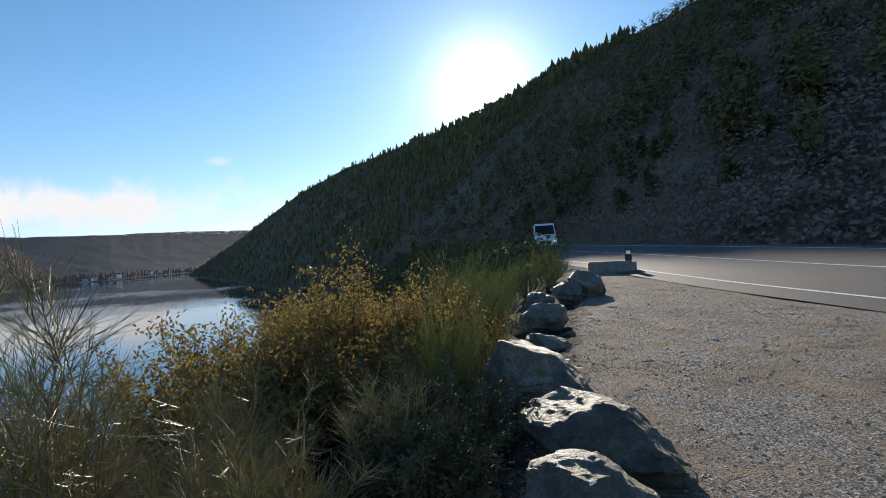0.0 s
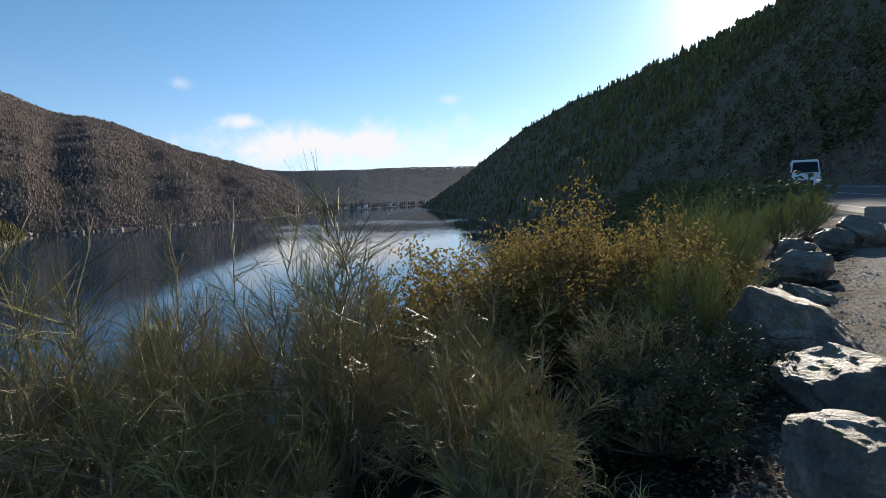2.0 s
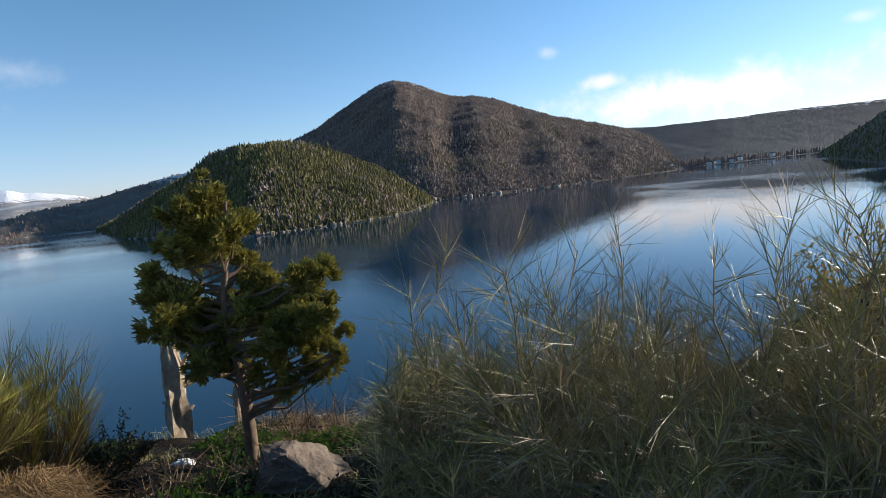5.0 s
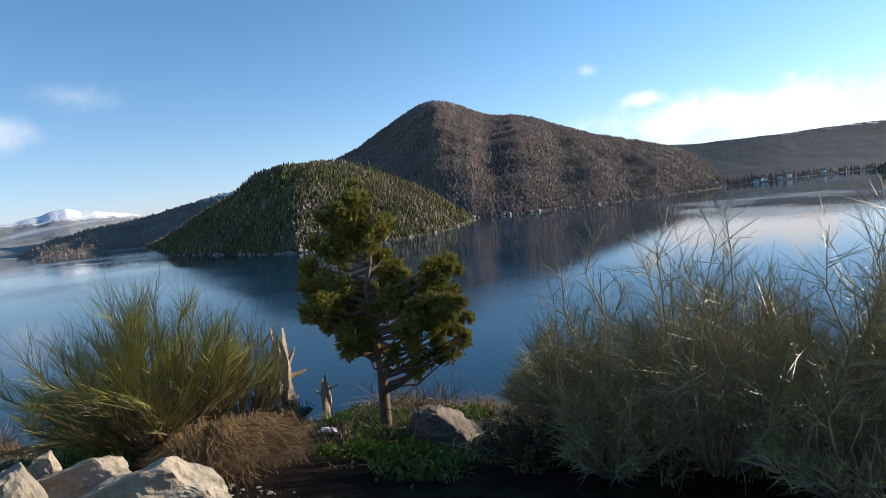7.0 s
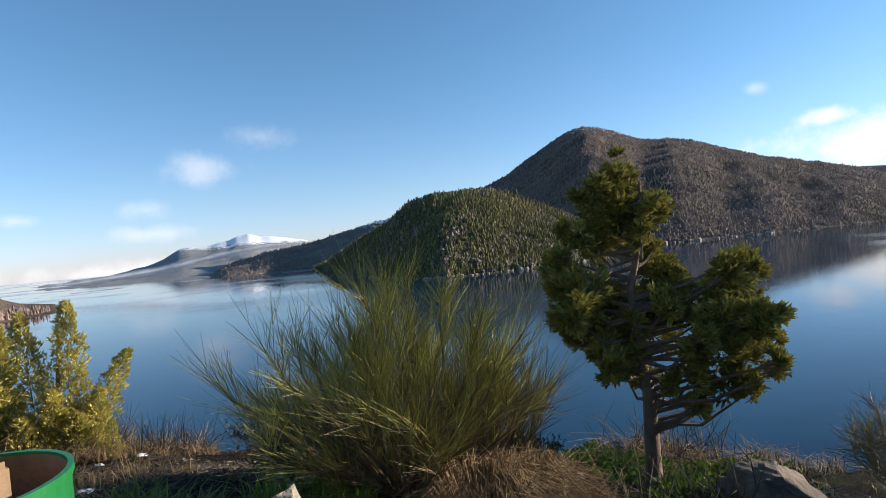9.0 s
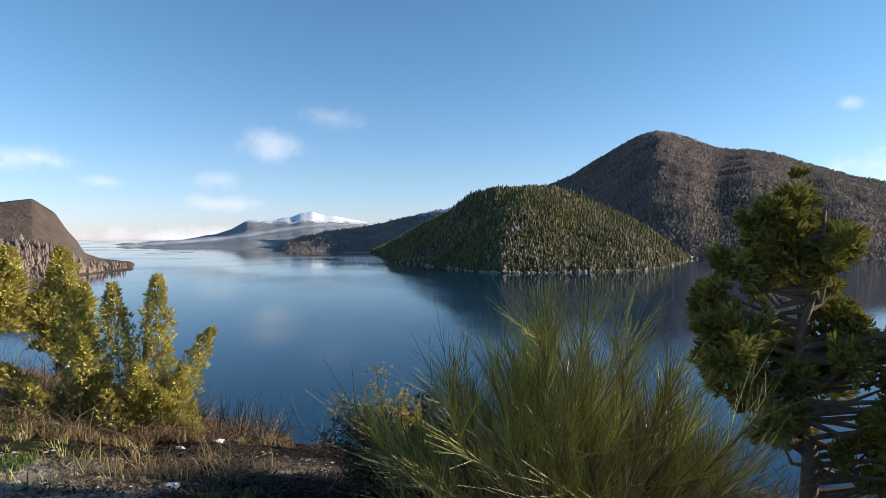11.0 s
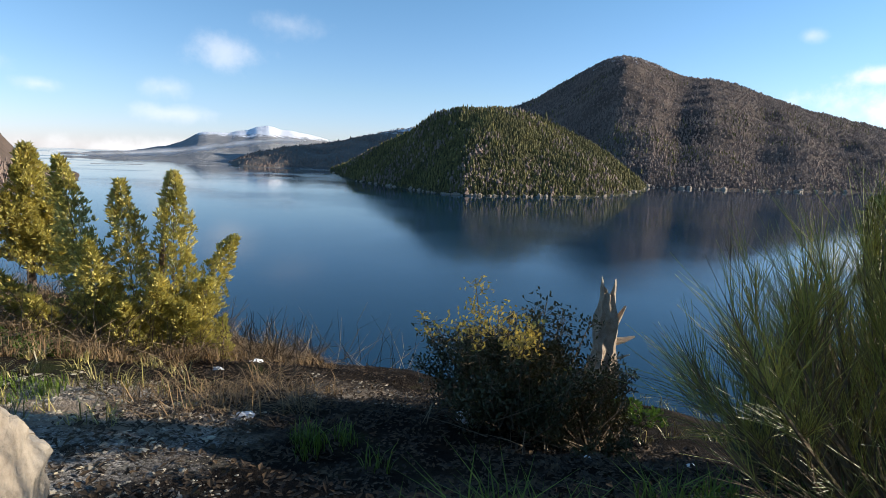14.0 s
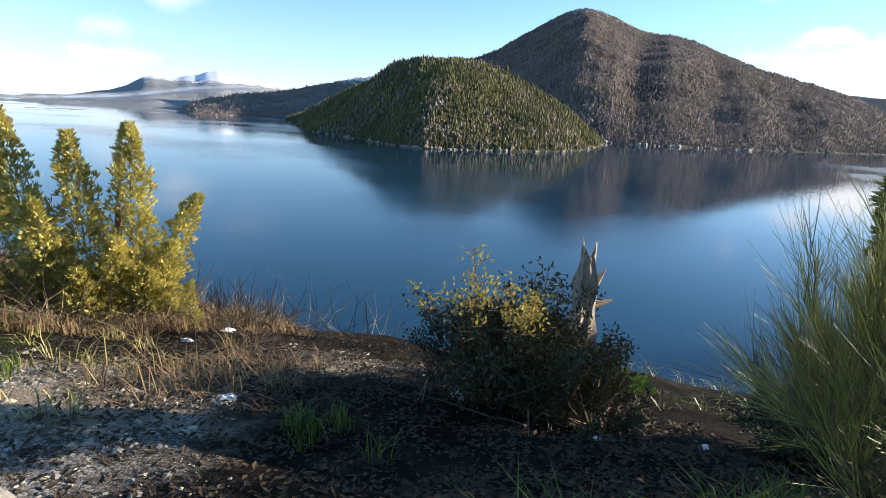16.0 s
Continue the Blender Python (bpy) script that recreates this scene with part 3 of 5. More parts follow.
# the mountain behind it
mount, g_mount = hill("mountain", [27.5, 29, 31, 33, 35.2, 38, 40, 42, 44.4, 46.8, 48.7, 50.5, 52, 53.5, 55, 56.9, 58.4, 60.4, 62.6, 65, 68, 74], [-1.9, 0.2, 2.0, 3.0, 3.6, 4.4, 4.9, 5.8, 6.7, 7.5, 7.7, 8.3, 8.9, 9.5, 9.8, 9.4, 8.6, 7.4, 6.1, 5.1, 3.4, 0.0],
                      [1250, 1180, 1120, 1050, 980, 920, 880, 850, 820, 800, 785, 780, 780, 785, 790, 800, 805, 815, 830, 860, 900, 1000], 900, M_BARE, "brown leafless mountain with traces of snow on its summit", 15.0, rows=80, seed=2.1, shift=0.0,
                      spurs=[(55.5, 53.5, 3.2, 34.0), (47.0, 46.0, 2.2, 22.0), (41.0, 39.5, 2.0, 20.0), (35.0, 34.0, 1.6, 12.0)])
forest("hillside_trees", g_mount, 46000, 4.4, FOREST_BARE, "bare brown trees on the mountain side", 12, thin=0.8, keep=lambda x, y, z, r: r.random() < 1.2 - (z - LAKE) / 420)
forest("hillside_conifers", g_mount, 24000, 5.6, FOREST, "scattered dark conifers on the mountain side", 13, thin=0.45, keep=lambda x, y, z, r: wobble(x, y, 110.0, 5.0) + 0.25 > r.uniform(0.0, 1.0) + (z - LAKE) / 330)
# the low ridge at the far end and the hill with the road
far, g_far = hill("far_ridge", [4, 10, 16, 22, 28, 34, 42], [2.7, 2.7, 2.9, 2.8, 2.8, 3.3, 3.0], [2000, 1900, 1700, 1400, 1300, 1250, 1200], 1300, M_FAR_HAZE, "long low wooded ridge behind the far shore", 5.0, seed=3.3, power=1.8, jag=0.05)
forest("shore_trees", tuple(a[:7] for a in g_far), 4200, 14.0, FOREST_BARE, "row of trees along the far lake shore", 14, thin=0.4)
right, g_right = hill("roadside_hill", [17, 15.5, 11, 5.7, 0.3, -6.6, -13.6, -20.5, -27, -33.4, -42, -55, -75, -100], [-2.2, -0.9, 2.1, 6.0, 8.6, 11.0, 13.2, 16.2, 18.2, 20.2, 23, 26, 28, 28],
                      [1300, 1150, 700, 330, 230, 170, 130, 90, 62, 42, 34, 30, 28, 28], 300, M_NEAR, "steep dark wooded hillside rising beside the road", 5.0, rows=80,
                      top_dist=[1600, 1500, 1150, 800, 620, 500, 400, 320, 250, 210, 180, 160, 150, 150], seed=4.4, base=[-30, -30, -30, -29, -22, -6, -1, -1, -1, -1, -1, -1, -1, -1], power=0.9)
forest("hill_trees", g_right, 22000, 5.0, FOREST, "dark trees on the shaded roadside hill", 15, thin=0.5, keep=lambda x, y, z, r: math.hypot(x, y) > 240)
forest("slope_trees", g_right, 9000, 5.5, FOREST, "dark bushy trees on the shaded slope", 19, thin=0.6, bushy=18, keep=lambda x, y, z, r: 100 < math.hypot(x, y) < 260)
forest("cutting_trees", g_right, 5000, 5.5, FOREST, "small trees on the rocky road cutting", 17, thin=0.5, bushy=110, keep=lambda x, y, z, r: z > 5 and math.hypot(x, y) < 130 and r.random() < 0.24)
forest("cutting_scrub", g_right, 14000, 3.0, FOREST_BARE, "brown scrub on the rocky road cutting", 18, thin=1.2, bushy=16, keep=lambda x, y, z, r: math.hypot(x, y) < 130)
shore_rocks("shore_rocks", g_head, 230, 1.3, 51, "pale broken rocks along the headland shore")
shore_rocks("shore_rocks", g_mount, 200, 2.2, 52, "pale rocks along the foot of the mountain")
# the far shore to the north west: a snowy range behind, a lower wooded ridge before it
snowy, g_snow = hill("snowy_mountains", [78, 80, 82.5, 84, 86.2, 87.6, 88.7, 89.6, 90.5, 92.2, 94, 94.8, 96, 97.5, 100, 103, 106, 114], [0.4, 0.8, 1.1, 1.55, 1.9, 2.0, 2.35, 2.2, 1.9, 1.6, 1.55, 1.3, 0.6, 0.1, -0.3, -0.6, -0.8, -1.0],
                     [1250, 1230, 1200, 1180, 1120, 1090, 1070, 1050, 1030, 1000, 970, 960, 940, 920, 900, 890, 890, 890], 2000, M_SNOW, "distant mountain range dusted with snow", 10.0, rows=70, seed=5.5, power=1.7, jag=0.1, shift=0.0)
low_ridge, g_low = hill("lake_ridge", [68, 72, 74.9, 76.5, 78.4, 80.6, 82.9, 85.2, 87, 89, 90.5, 91.8, 92.9], [3.2, 3.1, 2.85, 2.5, 2.0, 1.6, 1.0, 0.55, 0.4, 0.1, -0.4, -1.0, -1.8],
                        [1250, 1220, 1200, 1190, 1180, 1160, 1130, 1100, 1070, 1040, 1020, 1010, 1000], 500, M_RIDGE, "wooded ridge with pale cliffs above the far water", 9.0, rows=50, seed=7.7, power=0.8, jag=0.12, shift=0.0, spurs=[(84, 88, 1.2, 10.0), (79, 82, 1.4, 12.0)])
forest("ridge_trees", g_low, 7000, 5.0, FOREST_BARE, "leafless trees on the far ridge", 22, thin=0.7, keep=lambda x, y, z, r: wobble(x, y, 70.0, 3.0) > r.uniform(-1.0, 0.6))
left, g_left = hill("left_hill", [103, 103.7, 104.6, 106.7, 108, 108.6, 109.3, 110.1, 111.6, 113.8, 118, 130], [-3.3, -2.9, -2.3, -2.0, -1.5, -0.4, 0.5, 1.9, 3.0, 2.6, 3.0, 4.0], [545, 530, 515, 500, 490, 485, 480, 470, 460, 450, 430, 420], 160, M_BARE, "bare rocky hill with a wooded foot at the water", 3.0, seed=6.6, shift=0.0, jag=0.03)
forest("point_trees", tuple(a[:16] for a in g_left), 3500, 6.0, FOREST_BARE, "trees at the foot of the far hill", 16, thin=0.45)


def mist_material():
    """Thin white mist: noise and a soft edge thin it out."""
    m = bpy.data.materials.new("mist")
    m.use_nodes = True
    n = Nodes(m.node_tree)
    co = n.add("ShaderNodeTexCoord").outputs["Object"]
    edge = n.add("ShaderNodeAttribute")
    edge.attribute_name = "edge"
    f = n.math("ADD", edge.outputs["Fac"], n.math("MULTIPLY", n.math("SUBTRACT", n.noise(co, 0.02, 7, 0.6), 0.5), 1.5))
    d, t, ms, clear = n.add("ShaderNodeBsdfDiffuse"), n.add("ShaderNodeBsdfTranslucent"), n.add("ShaderNodeMixShader"), n.add("ShaderNodeBsdfTransparent")
    d.inputs[0].default_value = t.inputs[0].default_value = (0.9, 0.9, 0.92, 1)
    n.link(d.outputs[0], ms.inputs[1])
    n.link(t.outputs[0], ms.inputs[2])
    out = n.add("ShaderNodeMixShader")
    n.link(n.math("MULTIPLY", n.smooth(f, 0.3, 1.3), 0.8), out.inputs[0])
    n.link(clear.outputs[0], out.inputs[1])
    n.link(ms.outputs[0], out.inputs[2])
    n.link(out.outputs[0], n.add("ShaderNodeOutputMaterial").inputs[0])
    return m


MIST = mist_material()


def mist_bank(name, headings, heights, half, dist, label):
    """A long bank of mist that hangs along a slope, swelling towards its middle."""
    az = np.linspace(headings[0], headings[-1], 90)
    mid = np.interp(az, headings, heights)
    V, AZ = np.meshgrid(np.linspace(-1, 1, 13), az, indexing="ij")
    el = np.radians(mid + V * half)
    r = dist - 25 * np.cos(V * math.pi / 2)
    ob = grid_mesh(name, -np.sin(np.radians(AZ)) * r, np.cos(np.radians(AZ)) * r, 1.5 + r * np.tan(el), MIST)
    run = (AZ - az[0]) / (az[-1] - az[0])
    at = ob.data.attributes.new("edge", "FLOAT", "POINT")
    at.data.foreach_set("value", (np.cos(V * math.pi / 2) ** 0.8 * np.minimum(1, np.sin(run * math.pi) * 2.2)).ravel().astype(np.float32))
    return tagged(ob, label, "mist", kind="structure")


mist_bank("mist_bank", [83.5, 88, 90, 92, 94, 97, 100, 103, 107], [1.1, 0.95, 0.75, 0.45, 0.1, -0.35, -0.6, -0.8, -0.8], 0.42, 880, "white mist lying along the snowy range")


# ---- plants ----
def broom_bush(name, x, y, height, width, stems, seed, mat, label, lean=(0, 0), wands=30, wild=0.5, dry=0.0, category="bush", squash=(1, 1, 1), thick=0.0021, subs=2, reach=0.19, leader=1.45, foot=0.22, flare=0.45, bark=None):
    """A broom: woody stems that fan out from one foot and break up into many thin wands."""
    rng = random.Random(seed)
    root = thing(name, x, y, gz(x, y) - 0.03, label, category)
    root.scale = squash
    wood, green = Soup(), Soup()
    for i in range(stems):
        a = rng.uniform(0, math.tau)
        q = rng.random() ** 0.6
        tilt = q * math.atan2(width * 0.5, height * flare)
        ln = 0.82 * rng.uniform(0.7, 1.0) / math.sqrt((math.cos(tilt) / height) ** 2 + (math.sin(tilt) / (width * 0.5)) ** 2)
        way_out = Vector((math.cos(a) * math.sin(tilt), math.sin(a) * math.sin(tilt), math.cos(tilt)))
        if rng.random() < 0.2:
            ln *= rng.uniform(1.1, leader)
        tip = way_out * ln + Vector((lean[0], lean[1], 0)) * ln
        base = Vector((math.cos(a), math.sin(a), 0)) * 0.05 * width * rng.random()
        sag = Vector((math.cos(a), math.sin(a), 0.4)) * ln * 0.10 * math.sin(tilt)
        pts = [base, base.lerp(tip, 0.3) + sag * 0.6, base.lerp(tip, 0.6) + sag, base.lerp(tip, 0.82) + sag * 0.6, tip]
        kink = [Vector((0, 0, 0))] + [rand_dir(rng) * ln * 0.045 for _ in range(4)]
        pts = [p + q2 for p, q2 in zip(pts, kink)]
        wood.stem(pts, 0.009 + 0.005 * rng.random(), 0.003, 4)
        for k in range(wands):
            s = (foot + (1 - foot) * rng.random() ** 0.75) * 4
            j = min(int(s), 3)
            p = pts[j].lerp(pts[j + 1], s - j)
            d = ((pts[j + 1] - pts[j]).normalized() * 0.75 + rand_dir(rng, 0.1) * wild + Vector((0, 0, 0.28))).normalized()
            lw = height * rng.uniform(0.08, 0.08 + reach)
            bend = rand_dir(rng, 0.1) * lw * 0.22
            m, e = p + d * lw * 0.5 + bend * 0.35, p + d * lw + bend
            # low wands are mostly brown wood, dark enough to stand for shade inside
            target = wood if rng.random() < dry + max(0.0, 0.75 - 1.6 * p.z / height) else green
            target.stem([p, m, e], thick, 0.0007, 3)
            for f in range(subs):
                o = p.lerp(m, rng.random()) if f else m
                g = (d + rand_dir(rng, 0.1) * 0.36).normalized()
                target.stem([o, o + g * lw * rng.uniform(0.3, 0.55) + rand_dir(rng) * lw * 0.05], thick * 0.7, 0.0006, 3)
    child(wood.object("stem", bark or TWIG), root, "thin woody stems")
    child(green.object("crown", mat), root)
    return root


def leaf_bush(name, x, y, height, width, branches, leaves, size, seed, mat, label, category="bush", crest=None):
    rng = random.Random(seed)
    root = thing(name, x, y, gz(x, y) - 0.03, label, category)
    wood, green, gold = Soup(), Soup(), Soup()
    for i in range(branches):
        a, sp = rng.uniform(0, math.tau), math.sqrt(rng.random()) * 0.5 * width
        tip = Vector((math.cos(a) * sp, math.sin(a) * sp, height * rng.uniform(0.55, 1.0) * (1 - 0.4 * (2 * sp / width) ** 2))) * rng.choice((0.75, 0.9, 1.0, 1.0, 1.22))
        mid = tip * 0.5 + Vector((math.cos(a) * sp * 0.25, math.sin(a) * sp * 0.25, rng.uniform(-0.05, 0.1) * height))
        pts = [Vector((0, 0, 0)), mid * 0.5, mid, mid.lerp(tip, 0.5), tip]
        wood.stem(pts, 0.011, 0.003, 4)
        for k in range(leaves):
            s = rng.uniform(0.3, 1.0) ** 0.7 * 4
            j = min(int(s), 3)
            p = pts[j].lerp(pts[j + 1], s - j)
            d = rand_dir(rng, 0.35)
            ln = rng.uniform(0.04, 0.16) * height
            if k % 3 == 0:
                wood.stem([p, p + d * ln], 0.0025, 0.001, 3)
            for q in range(2):
                e = rand_dir(rng, 0.2)
                o = p + d * ln * rng.uniform(0.5, 1.1)
                # high leaves on one side take the sunlit colour
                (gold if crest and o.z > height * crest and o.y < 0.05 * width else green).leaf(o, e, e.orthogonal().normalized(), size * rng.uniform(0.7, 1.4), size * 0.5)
    child(wood.object("branch", TWIG), root, "thin brown branches")
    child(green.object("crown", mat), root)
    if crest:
        tagged(child(gold.object("top", LEAF_SUNLIT), root, "top leaves coloured gold as in sunlight"), kind="stuff")
    return root


def spray(soup, p, d, rng, size):
    """A flat fan of scaly foliage."""
    side = d.orthogonal().normalized()
    side.rotate(Matrix.Rotation(rng.uniform(0, 6.28), 3, d))
    for q in (-1.0, -0.65, -0.3, 0.0, 0.3, 0.65, 1.0):
        e = (d + side * q * 0.75 + rand_dir(rng) * 0.3).normalized()
        soup.leaf(p + rand_dir(rng) * size * 0.25, e, e.orthogonal().normalized(), size * rng.uniform(0.7, 1.35), size * 0.34)


def conifer(name, x, y, height, clumps, seed, mat, label, trunk=0.07, bare=0.25, category="tree", per=90, size=0.075, z=None, spires=()):
    """A cypress: a bare trunk, limbs, and clumps of flat sprays. clumps: rows of (side x, side y, height, radius, tall)."""
    rng = random.Random(seed)
    root = thing(name, x, y, gz(x, y) - 0.05 if z is None else z, label, category)
    t = Soup()
    pts = [Vector((0.03 * height * math.sin(k * 1.7 + seed) * (k / 6), 0.03 * height * math.cos(k * 1.3 + seed) * (k / 6), height * 0.95 * k / 6)) for k in range(7)]
    t.stem(pts, trunk, trunk * 0.15, 8)
    child(t.object("trunk", BARK, True), root, "reddish brown bark trunk")
    limbs, leaf = Soup(), Soup()
    for cx, cy, cz, cr, ch in clumps:
        c = Vector((cx, cy, cz))
        k = min(max(cz - 0.2 * math.hypot(cx, cy) - 0.04 * height, height * 0.12), height * 0.9) / (height * 0.95) * 6
        j = min(int(k), 5)
        o = pts[j].lerp(pts[j + 1], k - j)
        m = o.lerp(c, 0.5) + Vector((0, 0, -0.06 * height * rng.random()))
        limbs.stem([o, m, c], trunk * 0.33, 0.006, 5)
        total = int(per * (cr / 0.3) ** 2 * (ch / max(cr, 0.01)) ** 0.5)
        tall = ch > cr * 1.3
        tufts = max(4, int((16 if tall else 9) * (cr / 0.3) * (ch / max(cr, 0.01)) ** 0.7))
        for _ in range(tufts):
            d = rand_dir(rng, 0.1)
            k2 = 1 - (0.75 if tall else 0.35) * max(d.z, 0.0)
            rr = rng.uniform(0.15, 1.0) if tall else rng.uniform(0.35, 0.95)
            b = c + Vector((d.x * cr * rr * k2, d.y * cr * rr * k2, d.z * ch * rr))
            small = min(cr, 0.42) * rng.uniform(0.32, 0.56) * (0.4 + 0.6 * k2 if tall else 1.0)
            limbs.stem([c.lerp(o, 0.15), c.lerp(b, 0.5), b], 0.009, 0.003, 4)
            out = Vector((d.x, d.y, d.z * 0.5 + 0.45)).normalized()
            for _ in range(total // tufts):
                e = rand_dir(rng)
                spray(leaf, b + Vector((e.x, e.y, e.z * 1.15)) * small * rng.random() ** 0.45, (out + e * 0.7).normalized(), rng, size * rng.uniform(0.7, 1.3))
    for base, tip, wide in spires:
        b, tip = Vector(base), Vector(tip)
        axis = (tip - b).normalized()
        limbs.stem([b, b.lerp(tip, 0.5), tip], 0.012, 0.003, 4)
        # sprays in small bunches, largest low down and thinning to the point
        for _ in range(int(95 * (tip - b).length * wide / size)):
            u = rng.random() ** 1.15
            a = rng.uniform(0, math.tau)
            side = axis.orthogonal().normalized()
            side.rotate(Matrix.Rotation(a, 3, axis))
            lump = 0.8 + 0.3 * math.sin(a * 3 + u * 17 + seed) + 0.15 * math.sin(a * 5 - u * 29)
            rr = 1.2 * wide * lump * (1 - u) ** 0.6 * rng.uniform(0.45, 1.0) + 0.01
            p = b.lerp(tip, u) + side * rr
            d = (side * 0.65 + axis * 1.0 + rand_dir(rng) * 0.35).normalized()
            spray(leaf, p, d, rng, size * rng.uniform(0.8, 1.4))
    if clumps or spires:
        child(limbs.object("limb", BARK), root, "pale twisted limbs")
    child(leaf.object("crown", mat), root)
    return root


def tuft(soup, x, y, z, n, h, rng, spread=0.5, droop=0.2):
    for _ in range(n):
        a, s = rng.uniform(0, 6.28), rng.random() * spread
        d = Vector((math.cos(a) * s, math.sin(a) * s, 1)).normalized()
        hh = h * rng.uniform(0.5, 1.1)
        p = Vector((x + rng.uniform(-1, 1) * 0.08, y + rng.uniform(-1, 1) * 0.08, z))
        q = p + d * hh * 0.6
        e = q + d * hh * 0.4 + Vector((math.cos(a), math.sin(a), -0.6)) * hh * droop
        w = Vector((-math.sin(a), math.cos(a), 0)) * 0.004
        soup.add([tuple(p - w), tuple(p + w), tuple(q + w * 0.8), tuple(q - w * 0.8), tuple(e)], [(0, 1, 2, 3), (3, 2, 4)])


def boulder(name, x, y, size, seed, mat, label, turn=0.0, sink=0.25, cuts=14, category="boulder", group="boulders along the lay-by"):
    """A blasted rock: a block cut by random flat faces, chipped and rough."""
    rng = random.Random(seed)
    bm = bmesh.new()
    bmesh.ops.create_icosphere(bm, subdivisions=5, radius=1.0)
    planes = [(rand_dir(rng), rng.uniform(0.5, 0.8)) for _ in range(cuts)]
    off = Vector((rng.uniform(0, 50), rng.uniform(0, 50), rng.uniform(0, 50)))
    for v in bm.verts:
        p = v.co.copy()
        for n, d in planes:
            e = p.dot(n) - d
            if e > 0:
                p -= n * e * 0.98
        p *= 1 + 0.09 * noise.fractal(p * 1.6 + off, 1.0, 2.0, 4) + 0.05 * noise.ridged_multi_fractal(p * 2.6 + off, 0.9, 2.1, 4, 1.0, 2.0) - 0.05
        strata = math.sin(p.z * 15 + p.x * 5 + noise.noise(p * 2 + off) * 4)
        p *= 1 + 0.03 * (1 if strata > 0.3 else 0)
        v.co = Vector((p.x * size[0] * 0.6, p.y * size[1] * 0.6, p.z * size[2] * 0.6))
    me = bpy.data.meshes.new(name)
    bm.to_mesh(me)
    bm.free()
    me.materials.append(mat)
    ob = new(name, me)
    lo = min(v.co.z for v in me.vertices)
    ob.matrix_basis = pose(x, y, gz(x, y) - lo - sink * size[2], rng.uniform(-6, 6), rng.uniform(-6, 6), turn)
    return tagged(ob, label, category, group)


# ---- the boulders ----
GREY = "grey fractured granite boulder on the gravel edge"
for i, (bx, by, sx, sy, sz, turn, seed) in enumerate([(1.0, 2.85, 0.62, 0.9, 0.5, 35, 20), (1.4, 3.75, 0.7, 1.2, 0.72, 30, 31), (1.5, 5.75, 1.05, 1.6, 0.95, 35, 22), (2.4, 8.4, 0.6, 0.8, 0.5, 10, 33),
                                                     (3.0, 10.4, 1.15, 0.9, 0.7, 0, 24), (3.95, 14.3, 1.1, 0.9, 0.7, 30, 25), (4.9, 14.4, 0.9, 0.8, 0.6, 10, 36), (5.75, 15.3, 1.5, 1.0, 0.85, 50, 27)]):
    boulder("boulder", bx, by, (sx, sy, sz), seed, ROCK, GREY, turn)
TAN = "pale tan stone block lying above the bank"
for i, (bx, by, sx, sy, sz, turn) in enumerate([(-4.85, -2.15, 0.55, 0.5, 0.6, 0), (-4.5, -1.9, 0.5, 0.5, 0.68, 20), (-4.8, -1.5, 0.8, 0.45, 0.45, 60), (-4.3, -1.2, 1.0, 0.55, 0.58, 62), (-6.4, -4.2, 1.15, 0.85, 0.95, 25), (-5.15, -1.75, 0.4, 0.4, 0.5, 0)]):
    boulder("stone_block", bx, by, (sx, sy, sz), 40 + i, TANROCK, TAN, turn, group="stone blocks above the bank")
boulder("boulder", -5.6, 1.65, (0.95, 0.8, 0.6), 47, BROWNROCK_SHADED, "rounded brown boulder coloured dark for shade on the bank below the lay-by", 20, sink=0.48, group="bank boulder")

# ---- plants along the bank ----
broom_bush("broom_bush", -5.85, -0.98, 1.6, 2.2, 92, 3, BROOM, "large bright green broom bush with upright wands", wands=42, subs=3, leader=1.3, wild=0.46, dry=0.1, squash=(0.95, 1.08, 1), foot=0.2, flare=0.4, thick=0.0019, reach=0.18)
broom_bush("broom_bush", -6.5, -0.2, 1.75, 1.35, 46, 4, BROOM, "smaller green broom bush leaning on the large one", wands=30, subs=2, leader=1.15, wild=0.45, dry=0.12, foot=0.25, flare=0.45, thick=0.0026, reach=0.2)
for i, (bx, by, h, w, st) in enumerate([(-2.8, 2.3, 2.25, 1.9, 75), (-3.9, 2.2, 1.9, 1.6, 60), (-2.2, 3.3, 2.1, 1.7, 60), (-3.3, 3.5, 2.2, 1.9, 60), (-1.7, 3.0, 2.15, 0.7, 26), (-0.9, 3.1, 1.2, 1.5, 60), (-4.7, 2.5, 1.6, 1.4, 50), (-1.3, 4.3, 1.6, 1.8, 60), (0.0, 4.4, 1.2, 1.4, 50), (-1.9, 2.1, 1.0, 1.4, 60), (-3.2, 1.6, 1.0, 1.2, 45), (-5.6, 3.2, 1.3, 1.3, 45), (-0.6, 2.5, 0.8, 1.0, 40)]):
    broom_bush("broom_bush", bx, by, h, w, st, 60 + i, BROOM_GREY, "grey-green wiry broom bush on the bank", wild=1.05, dry=0.25, lean=(0.06, -0.03), wands=36, thick=0.0028, reach=0.14, leader=1.35, bark=PALETWIG)
for i, (bx, by, h, w) in enumerate([(-1.8, 6.2, 1.9, 2.3), (-0.5, 7.2, 2.1, 2.3), (0.6, 8.2, 1.8, 2.0), (-1.0, 8.8, 2.3, 2.4)]):
    leaf_bush("leafy_shrub", bx, by, h, w, 80, 120, 0.055, 80 + i, LEAF_GOLD, "shrub with small yellow-brown autumn leaves")
